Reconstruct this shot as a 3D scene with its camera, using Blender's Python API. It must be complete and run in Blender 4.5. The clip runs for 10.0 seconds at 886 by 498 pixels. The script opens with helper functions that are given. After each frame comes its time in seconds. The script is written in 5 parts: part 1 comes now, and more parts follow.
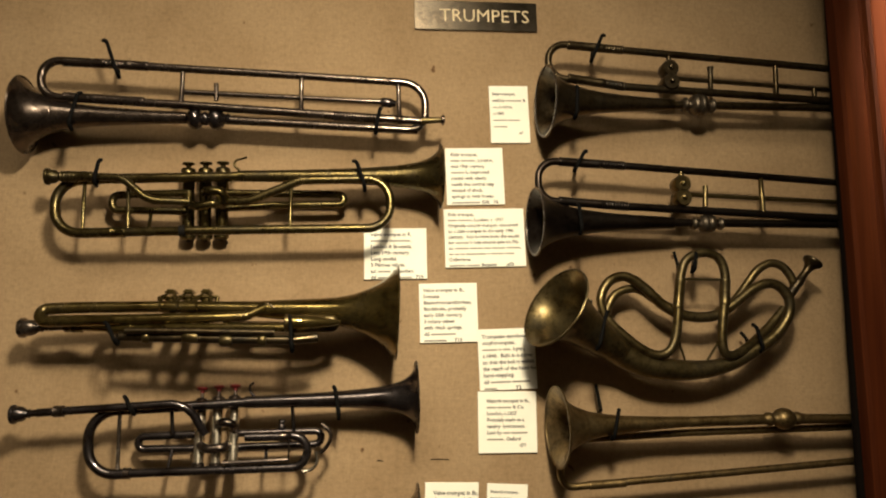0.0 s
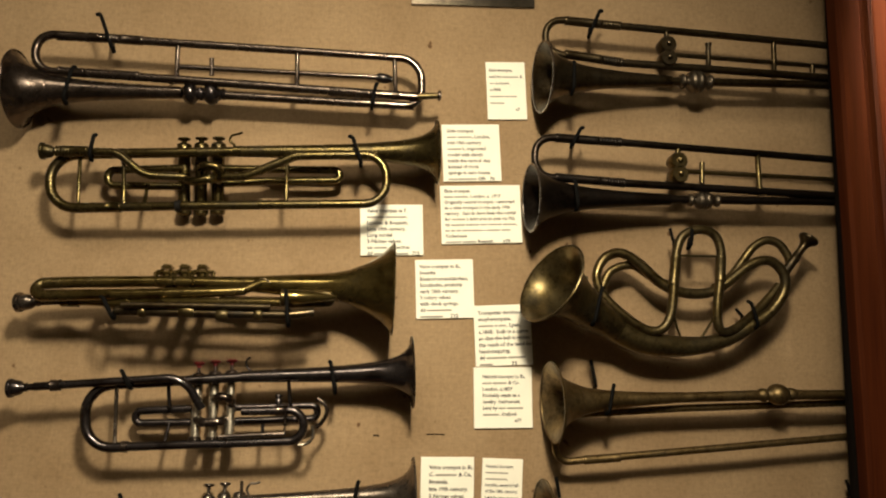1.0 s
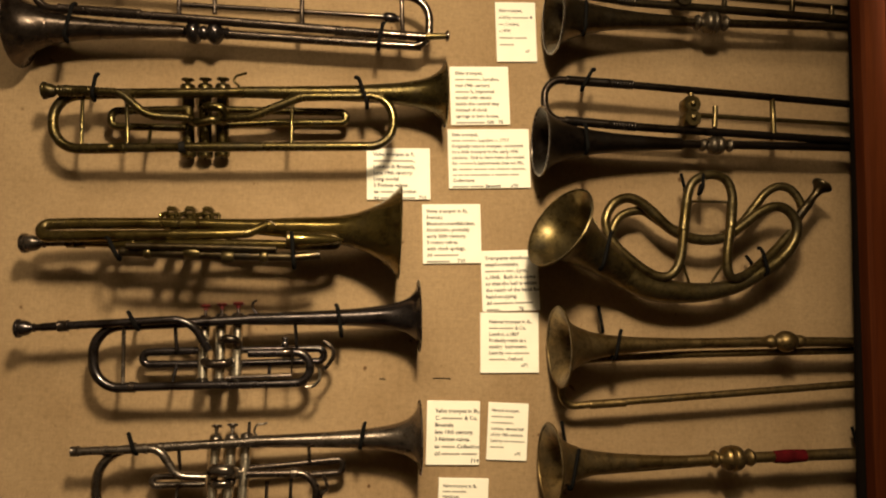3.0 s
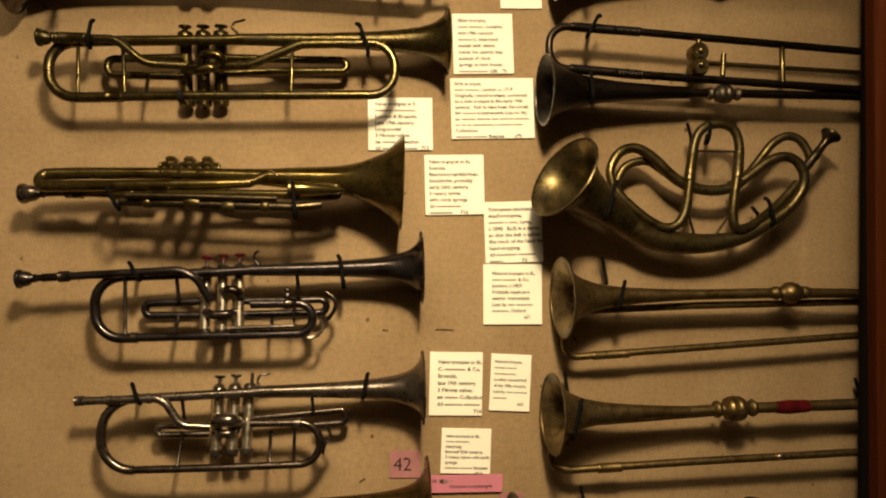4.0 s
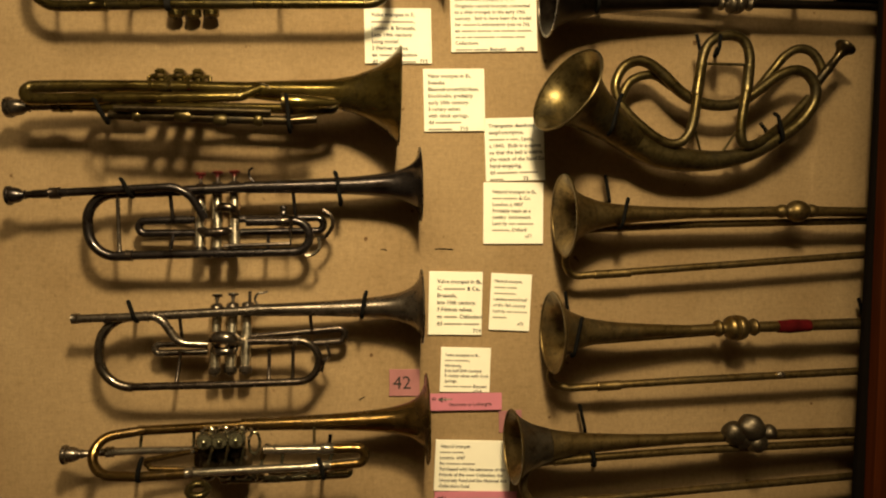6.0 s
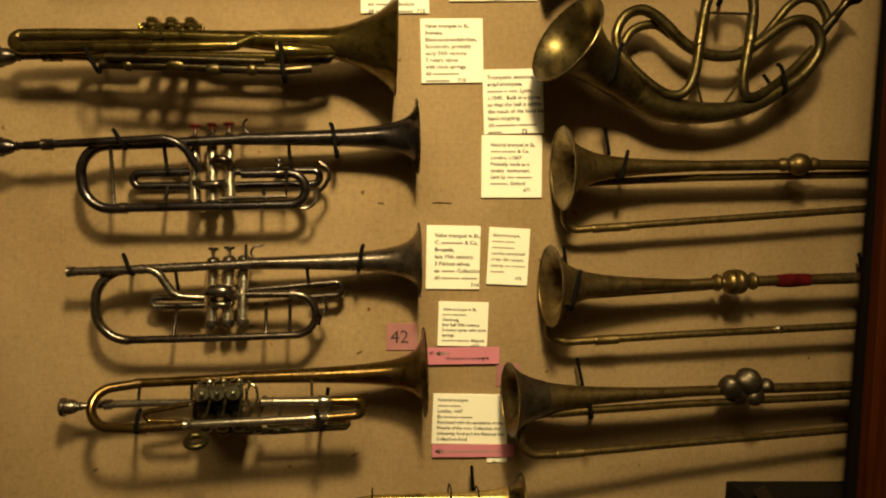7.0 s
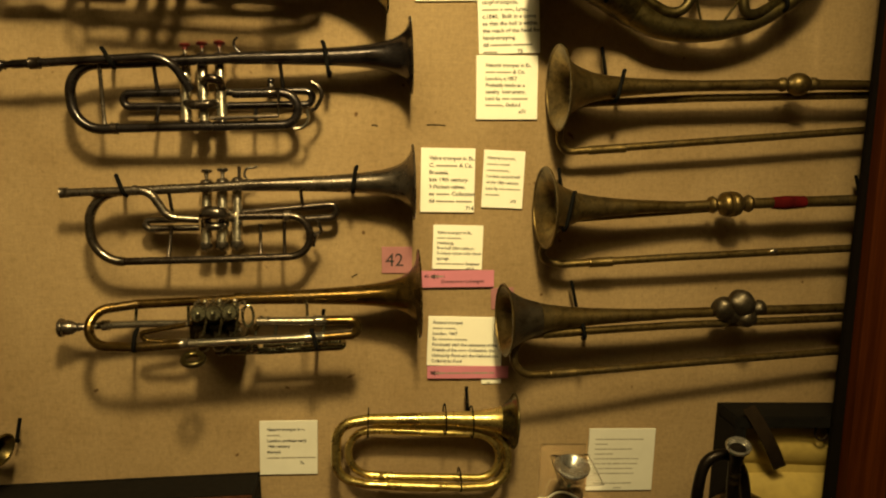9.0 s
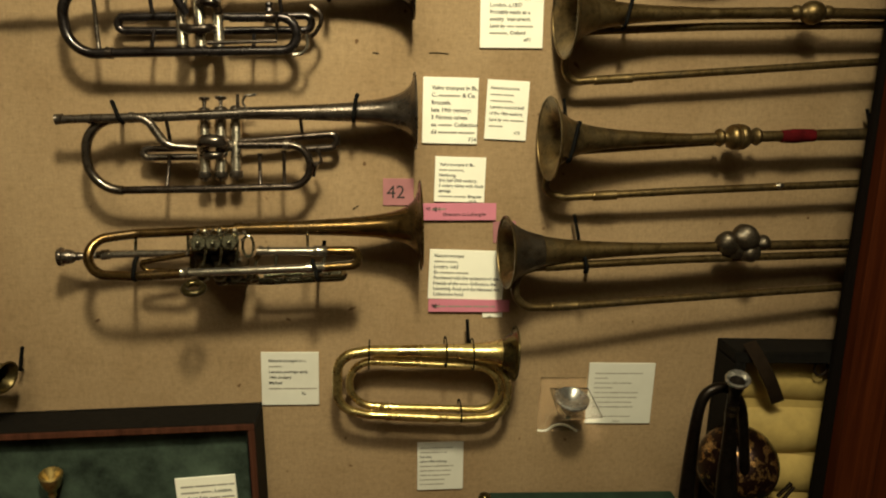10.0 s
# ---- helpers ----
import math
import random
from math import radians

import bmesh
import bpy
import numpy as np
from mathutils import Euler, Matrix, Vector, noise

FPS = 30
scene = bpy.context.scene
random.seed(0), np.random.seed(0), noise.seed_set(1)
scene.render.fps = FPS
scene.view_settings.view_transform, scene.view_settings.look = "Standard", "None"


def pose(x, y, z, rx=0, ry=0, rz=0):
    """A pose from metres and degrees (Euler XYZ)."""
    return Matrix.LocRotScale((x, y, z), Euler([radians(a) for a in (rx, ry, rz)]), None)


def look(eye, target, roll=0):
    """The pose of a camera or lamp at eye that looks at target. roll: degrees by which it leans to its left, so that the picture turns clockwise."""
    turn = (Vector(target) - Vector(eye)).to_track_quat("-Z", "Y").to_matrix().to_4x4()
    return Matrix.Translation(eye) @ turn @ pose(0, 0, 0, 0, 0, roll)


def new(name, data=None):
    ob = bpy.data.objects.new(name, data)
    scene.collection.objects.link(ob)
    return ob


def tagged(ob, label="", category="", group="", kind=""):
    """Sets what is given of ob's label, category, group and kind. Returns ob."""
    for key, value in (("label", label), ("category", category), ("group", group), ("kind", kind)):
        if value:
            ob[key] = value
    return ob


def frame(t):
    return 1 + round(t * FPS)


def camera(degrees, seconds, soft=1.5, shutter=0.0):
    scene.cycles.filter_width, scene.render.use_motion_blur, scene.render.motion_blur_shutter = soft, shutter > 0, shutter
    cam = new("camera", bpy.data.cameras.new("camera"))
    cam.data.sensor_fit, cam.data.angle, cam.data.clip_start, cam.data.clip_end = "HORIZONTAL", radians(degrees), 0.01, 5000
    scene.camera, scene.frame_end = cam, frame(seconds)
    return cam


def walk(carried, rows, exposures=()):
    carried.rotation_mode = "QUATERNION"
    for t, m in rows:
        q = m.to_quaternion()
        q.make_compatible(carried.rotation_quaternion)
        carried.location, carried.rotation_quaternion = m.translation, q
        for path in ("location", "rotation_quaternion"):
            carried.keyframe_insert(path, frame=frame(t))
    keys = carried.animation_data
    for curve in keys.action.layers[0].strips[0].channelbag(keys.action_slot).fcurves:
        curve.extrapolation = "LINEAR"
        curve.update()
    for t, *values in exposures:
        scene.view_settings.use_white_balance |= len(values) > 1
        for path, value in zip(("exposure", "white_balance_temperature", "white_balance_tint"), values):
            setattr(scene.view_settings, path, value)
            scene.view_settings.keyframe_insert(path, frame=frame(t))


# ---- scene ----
cam = camera(61.3, 10.0, 2.1)
PATH = [
    (0, (-0.008, -1.124, 1.684), (0.183, 0.836, 2.032), 1.6),
    (0.5, (-0.001, -1.125, 1.676), (0.194, 0.837, 2.011), 1.6),
    (1, (-0.003, -1.123, 1.672), (0.192, 0.844, 1.979), 1.7),
    (1.5, (-0.006, -1.12, 1.667), (0.181, 0.851, 1.948), 2.1),
    (2, (-0.006, -1.118, 1.662), (0.177, 0.855, 1.928), 2.1),
    (2.5, (-0.003, -1.115, 1.659), (0.179, 0.862, 1.897), 2.1),
    (4, (0.0, -1.099, 1.635), (0.179, 0.891, 1.735), 2.0),
    (4.5, (-0.002, -1.094, 1.627), (0.176, 0.897, 1.682), 2.3),
    (5, (0.0, -1.087, 1.62), (0.172, 0.905, 1.623), 2.3),
    (5.5, (0.003, -1.083, 1.615), (0.179, 0.908, 1.584), 2.1),
    (7, (0.012, -1.072, 1.592), (0.193, 0.913, 1.431), 2.0),
    (7.5, (0.013, -1.072, 1.579), (0.197, 0.91, 1.385), 2.2),
    (8, (0.018, -1.073, 1.573), (0.207, 0.905, 1.347), 1.9),
    (8.5, (0.023, -1.073, 1.567), (0.213, 0.899, 1.294), 2.0),
    (9, (0.023, -1.075, 1.558), (0.203, 0.894, 1.256), 1.9),
    (9.5, (0.027, -1.075, 1.546), (0.205, 0.884, 1.182), 2.0),
    (10, (0.025, -1.069, 1.534), (0.202, 0.874, 1.096), 2.3),
]
EXPOSURES = [(0, -0.16, 5400, 18), (2, -0.16, 5300, 17), (2.5, -0.16, 5800, 22), (4, -0.12, 6250, 19), (5, -0.12, 6350, 14), (5.5, -0.1, 6600, 13), (7, -0.12, 7250, 6), (7.5, -0.12, 8200, -6), (8, -0.1, 6500, 0), (8.5, -0.08, 5950, -3), (8.8, -0.08, 7700, 2), (9.5, -0.06, 7850, -4), (10, 0.0, 5450, 5)]
walk(cam, [(t, look(eye, target, roll)) for t, eye, target, roll in PATH], EXPOSURES)

# ---- light ----
world = bpy.data.worlds.new("world")
scene.world = world
world.use_nodes = True
world.node_tree.nodes["Background"].inputs[0].default_value = (0.9, 0.75, 0.5, 1)
world.node_tree.nodes["Background"].inputs[1].default_value = 0.04


def area_lamp(name, eye, target, size, watts, colour, spread):
    data = bpy.data.lights.new(name, "AREA")
    data.shape, data.size, data.energy, data.color = "DISK", size, watts, colour
    data.spread = radians(spread)
    ob = new(name, data)
    ob.matrix_world = look(eye, target)
    return ob


WARM = (1.0, 0.80, 0.442)
area_lamp("ceiling_lamp_light", (0.06, -1.07, 2.32), (-0.11, 0.0, 1.46), 0.14, 11.0, WARM, 118)
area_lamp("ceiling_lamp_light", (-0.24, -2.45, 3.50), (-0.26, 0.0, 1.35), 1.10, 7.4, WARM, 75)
# Unseen soft overhead light, added to fill the shadows.
area_lamp("shadow_fill_light", (-0.6, -2.30, 3.66), (-0.6, -2.2, 0.0), 0.9, 16, WARM, 170)
# Unseen narrow spot, added to brighten only the top of the right stile.
area_lamp("stile_fill_spot", (0.79, -0.36, 2.85), (0.83, -0.12, 2.20), 0.04, 2.3, WARM, 20)


# ---- materials ----
def material(name):
    m = bpy.data.materials.new(name)
    m.use_nodes = True
    t = m.node_tree
    return m, t.nodes, t.links, t.nodes["Principled BSDF"]


def noise_node(n, l, scale, detail=4.0, rough=0.6, stretch=None):
    c = n.new("ShaderNodeTexCoord")
    x = n.new("ShaderNodeTexNoise")
    x.inputs["Scale"].default_value, x.inputs["Detail"].default_value, x.inputs["Roughness"].default_value = scale, detail, rough
    if stretch:
        mp = n.new("ShaderNodeMapping")
        mp.inputs["Scale"].default_value = stretch
        l.new(c.outputs["Object"], mp.inputs["Vector"])
        l.new(mp.outputs["Vector"], x.inputs["Vector"])
    else:
        l.new(c.outputs["Object"], x.inputs["Vector"])
    return x


def ramp_node(n, l, src, stops):
    r = n.new("ShaderNodeValToRGB")
    while len(r.color_ramp.elements) < len(stops):
        r.color_ramp.elements.new(0.5)
    for e, (p, c) in zip(r.color_ramp.elements, stops):
        e.position, e.color = p, (*c, 1) if len(c) == 3 else c
    l.new(src, r.inputs["Fac"])
    return r


def mix_node(n, l, a, b, fac, kind="MIX"):
    x = n.new("ShaderNodeMix")
    x.data_type, x.blend_type = "RGBA", kind
    for key, v in ((6, a), (7, b), (0, fac)):
        if isinstance(v, (tuple, float, int)):
            x.inputs[key].default_value = (*v, 1) if isinstance(v, tuple) else v
        else:
            l.new(v, x.inputs[key])
    return x.outputs[2]


def bump(n, l, b, height, strength, distance):
    x = n.new("ShaderNodeBump")
    x.inputs["Strength"].default_value, x.inputs["Distance"].default_value = strength, distance
    l.new(height, x.inputs["Height"])
    l.new(x.outputs["Normal"], b.inputs["Normal"])


def metal(name, light, dark, rough=(0.18, 0.42), spread=(0.38, 0.66), metallic=1.0, scale=22.0, relief=0.22):
    """Worn metal: clean colour, tarnish in patches and fine streaks, dull where it is tarnished."""
    m, n, l, b = material(name)
    big = noise_node(n, l, scale, 5, 0.62)
    fine = noise_node(n, l, scale * 9, 3, 0.7)
    patch = ramp_node(n, l, big.outputs["Fac"], [(spread[0], (0, 0, 0)), (spread[1], (1, 1, 1))])
    speck = ramp_node(n, l, fine.outputs["Fac"], [(0.42, (0.78, 0.78, 0.78)), (0.7, (1.05, 1.05, 1.05))])
    col = mix_node(n, l, light, dark, patch.outputs["Color"])
    col = mix_node(n, l, col, speck.outputs["Color"], 0.7, "MULTIPLY")
    spots = noise_node(n, l, scale * 5.0, 4, 0.7)
    spot = ramp_node(n, l, spots.outputs["Fac"], [(0.50, (1, 1, 1)), (0.64, (0.45, 0.42, 0.38))])
    col = mix_node(n, l, col, spot.outputs["Color"], 0.8, "MULTIPLY")
    l.new(col, b.inputs["Base Color"])
    mr = n.new("ShaderNodeMapRange")
    mr.inputs["To Min"].default_value, mr.inputs["To Max"].default_value = rough
    l.new(patch.outputs["Color"], mr.inputs["Value"])
    l.new(mr.outputs["Result"], b.inputs["Roughness"])
    mm = n.new("ShaderNodeMapRange")
    mm.inputs["To Min"].default_value, mm.inputs["To Max"].default_value = 0.98 * metallic, 0.82 * metallic
    l.new(patch.outputs["Color"], mm.inputs["Value"])
    l.new(mm.outputs["Result"], b.inputs["Metallic"])
    b.inputs["Coat Weight"].default_value, b.inputs["Coat Roughness"].default_value = 0.06, 0.2
    dent = noise_node(n, l, scale * 3.2, 3, 0.6)
    both = mix_node(n, l, dent.outputs["Fac"], fine.outputs["Fac"], 0.22)
    bump(n, l, b, both, relief, 0.0012)
    return m


def plain(name, colour, rough=0.5, metallic=0.0, vary=0.15, scale=60.0, relief=0.05, gloss=0.3):
    m, n, l, b = material(name)
    x = noise_node(n, l, scale, 5, 0.65)
    lo, hi = tuple(c * (1 - vary) for c in colour), tuple(min(1, c * (1 + vary)) for c in colour)
    r = ramp_node(n, l, x.outputs["Fac"], [(0.3, lo), (0.7, hi)])
    l.new(r.outputs["Color"], b.inputs["Base Color"])
    b.inputs["Roughness"].default_value, b.inputs["Metallic"].default_value = rough, metallic
    b.inputs["Specular IOR Level"].default_value = gloss
    bump(n, l, b, x.outputs["Fac"], relief, 0.001)
    return m


def linen_material():
    """Coarse tan linen stretched over a board: crossing threads, slubs, stains and a few dark specks."""
    m, n, l, b = material("tan_linen")
    warp = noise_node(n, l, 1.0, 3, 0.6, (1000, 60, 90))
    weft = noise_node(n, l, 1.0, 3, 0.6, (90, 60, 1000))
    stain = noise_node(n, l, 5.0, 5, 0.6)
    speck = noise_node(n, l, 42.0, 2, 0.5)
    slub_a = noise_node(n, l, 1.0, 3, 0.6, (330, 60, 22))
    slub_b = noise_node(n, l, 1.0, 3, 0.6, (22, 60, 330))
    fine = mix_node(n, l, warp.outputs["Fac"], weft.outputs["Fac"], 0.5)
    slub = mix_node(n, l, slub_a.outputs["Fac"], slub_b.outputs["Fac"], 0.5)
    thread = mix_node(n, l, fine, slub, 0.32)
    base = ramp_node(n, l, thread, [(0.36, (0.242, 0.1655, 0.090)), (0.5, (0.298, 0.208, 0.115)), (0.64, (0.346, 0.2455, 0.139))])
    st = ramp_node(n, l, stain.outputs["Fac"], [(0.32, (0.82, 0.78, 0.72)), (0.6, (1.03, 1.02, 1.0))])
    sp = ramp_node(n, l, speck.outputs["Fac"], [(0.715, (1, 1, 1)), (0.75, (0.42, 0.34, 0.28))])
    mottle = noise_node(n, l, 130.0, 4, 0.7)
    mo = ramp_node(n, l, mottle.outputs["Fac"], [(0.30, (0.80, 0.79, 0.76)), (0.5, (1.0, 1.0, 1.0)), (0.72, (1.14, 1.13, 1.08))])
    col = mix_node(n, l, base.outputs["Color"], st.outputs["Color"], 1.0, "MULTIPLY")
    col = mix_node(n, l, col, mo.outputs["Color"], 0.8, "MULTIPLY")
    col = mix_node(n, l, col, sp.outputs["Color"], 1.0, "MULTIPLY")
    l.new(col, b.inputs["Base Color"])
    b.inputs["Roughness"].default_value = 0.9
    b.inputs["Specular IOR Level"].default_value = 0.2
    bump(n, l, b, thread, 0.35, 0.0012)
    return m


def wood_material(name, dark, light, rough=0.35):
    m, n, l, b = material(name)
    grain = noise_node(n, l, 1.0, 6, 0.65, (70, 70, 2.2))
    fine = noise_node(n, l, 1.0, 3, 0.6, (420, 420, 9))
    r = ramp_node(n, l, grain.outputs["Fac"], [(0.3, dark), (0.7, light)])
    f = ramp_node(n, l, fine.outputs["Fac"], [(0.35, (0.72, 0.70, 0.68)), (0.6, (1, 1, 1))])
    l.new(mix_node(n, l, r.outputs["Color"], f.outputs["Color"], 0.8, "MULTIPLY"), b.inputs["Base Color"])
    b.inputs["Roughness"].default_value, b.inputs["Specular IOR Level"].default_value = rough, 0.06
    bump(n, l, b, fine.outputs["Fac"], 0.06, 0.001)
    return m


def clear_material():
    m, n, l, b = material("clear_acrylic")
    b.inputs["Base Color"].default_value = (0.72, 0.71, 0.69, 1)
    b.inputs["Roughness"].default_value, b.inputs["Transmission Weight"].default_value, b.inputs["IOR"].default_value = 0.02, 1.0, 1.49
    return m


LINEN = linen_material()
MAHOGANY = wood_material("mahogany", (0.036, 0.0078, 0.0018), (0.078, 0.0184, 0.0040), 0.5)
EBONISED = plain("ebonised_edge", (0.005, 0.0035, 0.0025), 0.8, gloss=0.05)
SILVER = metal("tarnished_silver", (0.142, 0.109, 0.087), (0.040, 0.030, 0.024), (0.16, 0.36))
SILVER_DARK = metal("blackened_silver", (0.118, 0.099, 0.096), (0.036, 0.030, 0.030), (0.14, 0.32))
NICKEL = metal("bright_nickel", (0.56, 0.50, 0.41), (0.24, 0.20, 0.15), (0.10, 0.26))
NICKEL_DULL = metal("greenish_nickel", (0.34, 0.315, 0.215), (0.085, 0.078, 0.045), (0.14, 0.36), scale=60)
SILVER_GREY = metal("dull_grey_silver", (0.27, 0.225, 0.185), (0.085, 0.068, 0.054), (0.17, 0.38))
BRASS = metal("old_brass", (0.160, 0.121, 0.039), (0.046, 0.035, 0.015), (0.17, 0.36))
BRASS_GOLD = metal("gleaming_old_brass", (0.250, 0.182, 0.050), (0.078, 0.057, 0.019), (0.13, 0.30), relief=0.12)
BRASS_DULL = metal("dull_brass", (0.185, 0.138, 0.053), (0.060, 0.046, 0.022), (0.28, 0.48))
BRASS_BRIGHT = metal("polished_brass", (0.70, 0.54, 0.205), (0.40, 0.29, 0.095), (0.22, 0.42))
BRASS_DARK = metal("brown_brass", (0.102, 0.073, 0.035), (0.027, 0.021, 0.013), (0.28, 0.48))
BROWN_BRASS = metal("dull_brown_brass", (0.235, 0.160, 0.062), (0.082, 0.058, 0.027), (0.36, 0.58))
BLACK_BRASS = metal("blackened_brass", (0.034, 0.024, 0.017), (0.013, 0.010, 0.008), (0.32, 0.50))
VALVE_NICKEL = metal("worn_nickel_casing", (0.80, 0.72, 0.58), (0.34, 0.28, 0.21), (0.20, 0.34), (0.46, 0.80), relief=0.06)
GOLD_BRASS = metal("red_gold_brass", (0.235, 0.142, 0.043), (0.080, 0.049, 0.018), (0.14, 0.32))
GREY_LEAD = metal("grey_cast_metal", (0.165, 0.132, 0.094), (0.070, 0.056, 0.040), (0.34, 0.52), scale=60, relief=0.34)
WIRE = plain("black_coated_wire", (0.003, 0.0027, 0.0025), 0.8, vary=0.1, gloss=0.08)
CARD = plain("cream_card", (0.88, 0.845, 0.72), 0.75, vary=0.03, scale=20, relief=0.02)
# Darker and greyer than CARD, for three cards low on the board.
CARD_GREY = plain("grey_card", (0.60, 0.575, 0.50), 0.8, vary=0.05, scale=20, relief=0.02)
INK = plain("black_ink", (0.025, 0.023, 0.022), 0.6)
GREY_INK = plain("grey_ink", (0.27, 0.245, 0.20), 0.6)
PINK = plain("pink_card", (0.55, 0.19, 0.265), 0.7, vary=0.05, scale=30)
# PINK with the shade of the bells put into the colour, for the square cards.
PINK_SHADED = plain("shaded_pink_card", (0.33, 0.142, 0.150), 0.8, vary=0.12, scale=25)
RED_BUTTON = plain("red_glass_button", (0.085, 0.006, 0.006), 0.35)
RED_TAPE = plain("red_tape", (0.055, 0.003, 0.004), 0.85, vary=0.5, gloss=0.06)
PLATE = metal("engraved_brass_plate", (0.13, 0.105, 0.075), (0.08, 0.065, 0.045), (0.16, 0.24), scale=8)
PLATE_LETTER = plain("cream_filled_letters", (0.62, 0.50, 0.30), 0.5)
LEATHER = plain("black_leather", (0.006, 0.005, 0.004), 0.75, vary=0.4, scale=120, relief=0.3, gloss=0.12)
CASE_WOOD = wood_material("case_edge_wood", (0.035, 0.014, 0.008), (0.095, 0.036, 0.020), 0.5)
GREEN_VELVET = plain("green_velvet", (0.036, 0.050, 0.036), 0.95, vary=0.85, scale=13, relief=0.2, gloss=0.15)
GREEN_FELT = plain("green_felt", (0.012, 0.028, 0.016), 0.95, vary=0.3, scale=40)
CREAM_SATIN = plain("yellow_silk_lining", (0.44, 0.315, 0.095), 0.55, vary=0.25, scale=14, relief=0.5)
STRAP = plain("brown_leather_strap", (0.018, 0.011, 0.006), 0.75, vary=0.3, gloss=0.1)
TORTOISE = metal("painted_tortoiseshell", (0.42, 0.24, 0.085), (0.022, 0.008, 0.005), (0.26, 0.34), (0.40, 0.47), 0.9, 75, relief=0.08)
ACRYLIC = clear_material()
GLASSY = metal("bright_silver", (0.86, 0.84, 0.79), (0.56, 0.53, 0.48), (0.16, 0.30), relief=0.05)
WALL_PAINT = plain("room_paint", (0.55, 0.50, 0.42), 0.85, vary=0.06, scale=3)
FLOOR_WOOD = wood_material("oak_boards", (0.04, 0.024, 0.014), (0.08, 0.05, 0.028), 0.45)
CEILING_PAINT = plain("ceiling_paint", (0.62, 0.58, 0.5), 0.9, vary=0.04, scale=3)


# ---- building helpers ----
def mesh_object(name, verts, faces, mat, parent=None, label="", smooth=True):
    me = bpy.data.meshes.new(name)
    me.from_pydata([tuple(v) for v in verts], [], faces)
    bm = bmesh.new()
    bm.from_mesh(me)
    bmesh.ops.recalc_face_normals(bm, faces=bm.faces)
    bm.to_mesh(me)
    bm.free()
    if smooth:
        for p in me.polygons:
            p.use_smooth = True
        me.set_sharp_from_angle(angle=radians(42))
    me.materials.append(mat)
    ob = new(name, me)
    if parent:
        ob.parent = parent
    if label:
        ob["label"] = label
    return ob


def part(name, bm, mat, parent=None, label=""):
    me = bpy.data.meshes.new(name)
    bm.to_mesh(me)
    bm.free()
    me.materials.append(mat)
    ob = new(name, me)
    if parent:
        ob.parent = parent
    if label:
        ob["label"] = label
    return ob


def thing(name, label, category, group=""):
    return tagged(new(name), label, category, group)


def box(name, lo, hi, mat, parent=None, label="", bevel=0.0):
    bm = bmesh.new()
    bmesh.ops.create_cube(bm, size=1.0)
    lo, hi = Vector(lo), Vector(hi)
    for v in bm.verts:
        v.co = Vector((lo[i] + (v.co[i] + 0.5) * (hi[i] - lo[i]) for i in range(3)))
    if bevel:
        bmesh.ops.bevel(bm, geom=bm.edges[:], offset=bevel, segments=2, affect="EDGES")
    return part(name, bm, mat, parent, label)


def bend(pts, radius):
    """A path of straight runs with round corners."""
    pts = [Vector(p) for p in pts]
    out = [pts[0]]
    for i in range(1, len(pts) - 1):
        a, c, b = pts[i - 1], pts[i], pts[i + 1]
        la = (c - a).length * (0.5 if i > 1 else 0.98)
        lb = (b - c).length * (0.5 if i < len(pts) - 2 else 0.98)
        u, w = (a - c).normalized(), (b - c).normalized()
        d = min(radius / max(0.2, math.tan(u.angle(w, 1.5) / 2)), la, lb)
        p0, p3 = c + u * d, c + w * d
        p1, p2 = p0.lerp(c, 0.56), p3.lerp(c, 0.56)
        for k in range(11):
            s = k / 10
            out.append(p0 * (1 - s) ** 3 + 3 * p1 * s * (1 - s) ** 2 + 3 * p2 * s * s * (1 - s) + p3 * s ** 3)
    out.append(pts[-1])
    return out


def flow(pts, steps=8, closed=False):
    """A smooth path through the points."""
    pts = [Vector(p) for p in pts]
    n = len(pts)
    out = []
    for i in range(n if closed else n - 1):
        g = (lambda k: pts[k % n]) if closed else (lambda k: pts[max(0, min(n - 1, k))])
        a, b, c, d = g(i - 1), g(i), g(i + 1), g(i + 2)
        for k in range(steps):
            s = k / steps
            out.append(0.5 * (2 * b + (c - a) * s + (2 * a - 5 * b + 4 * c - d) * s * s + (3 * b - a - 3 * c + d) * s ** 3))
    if not closed:
        out.append(pts[-1])
    return out


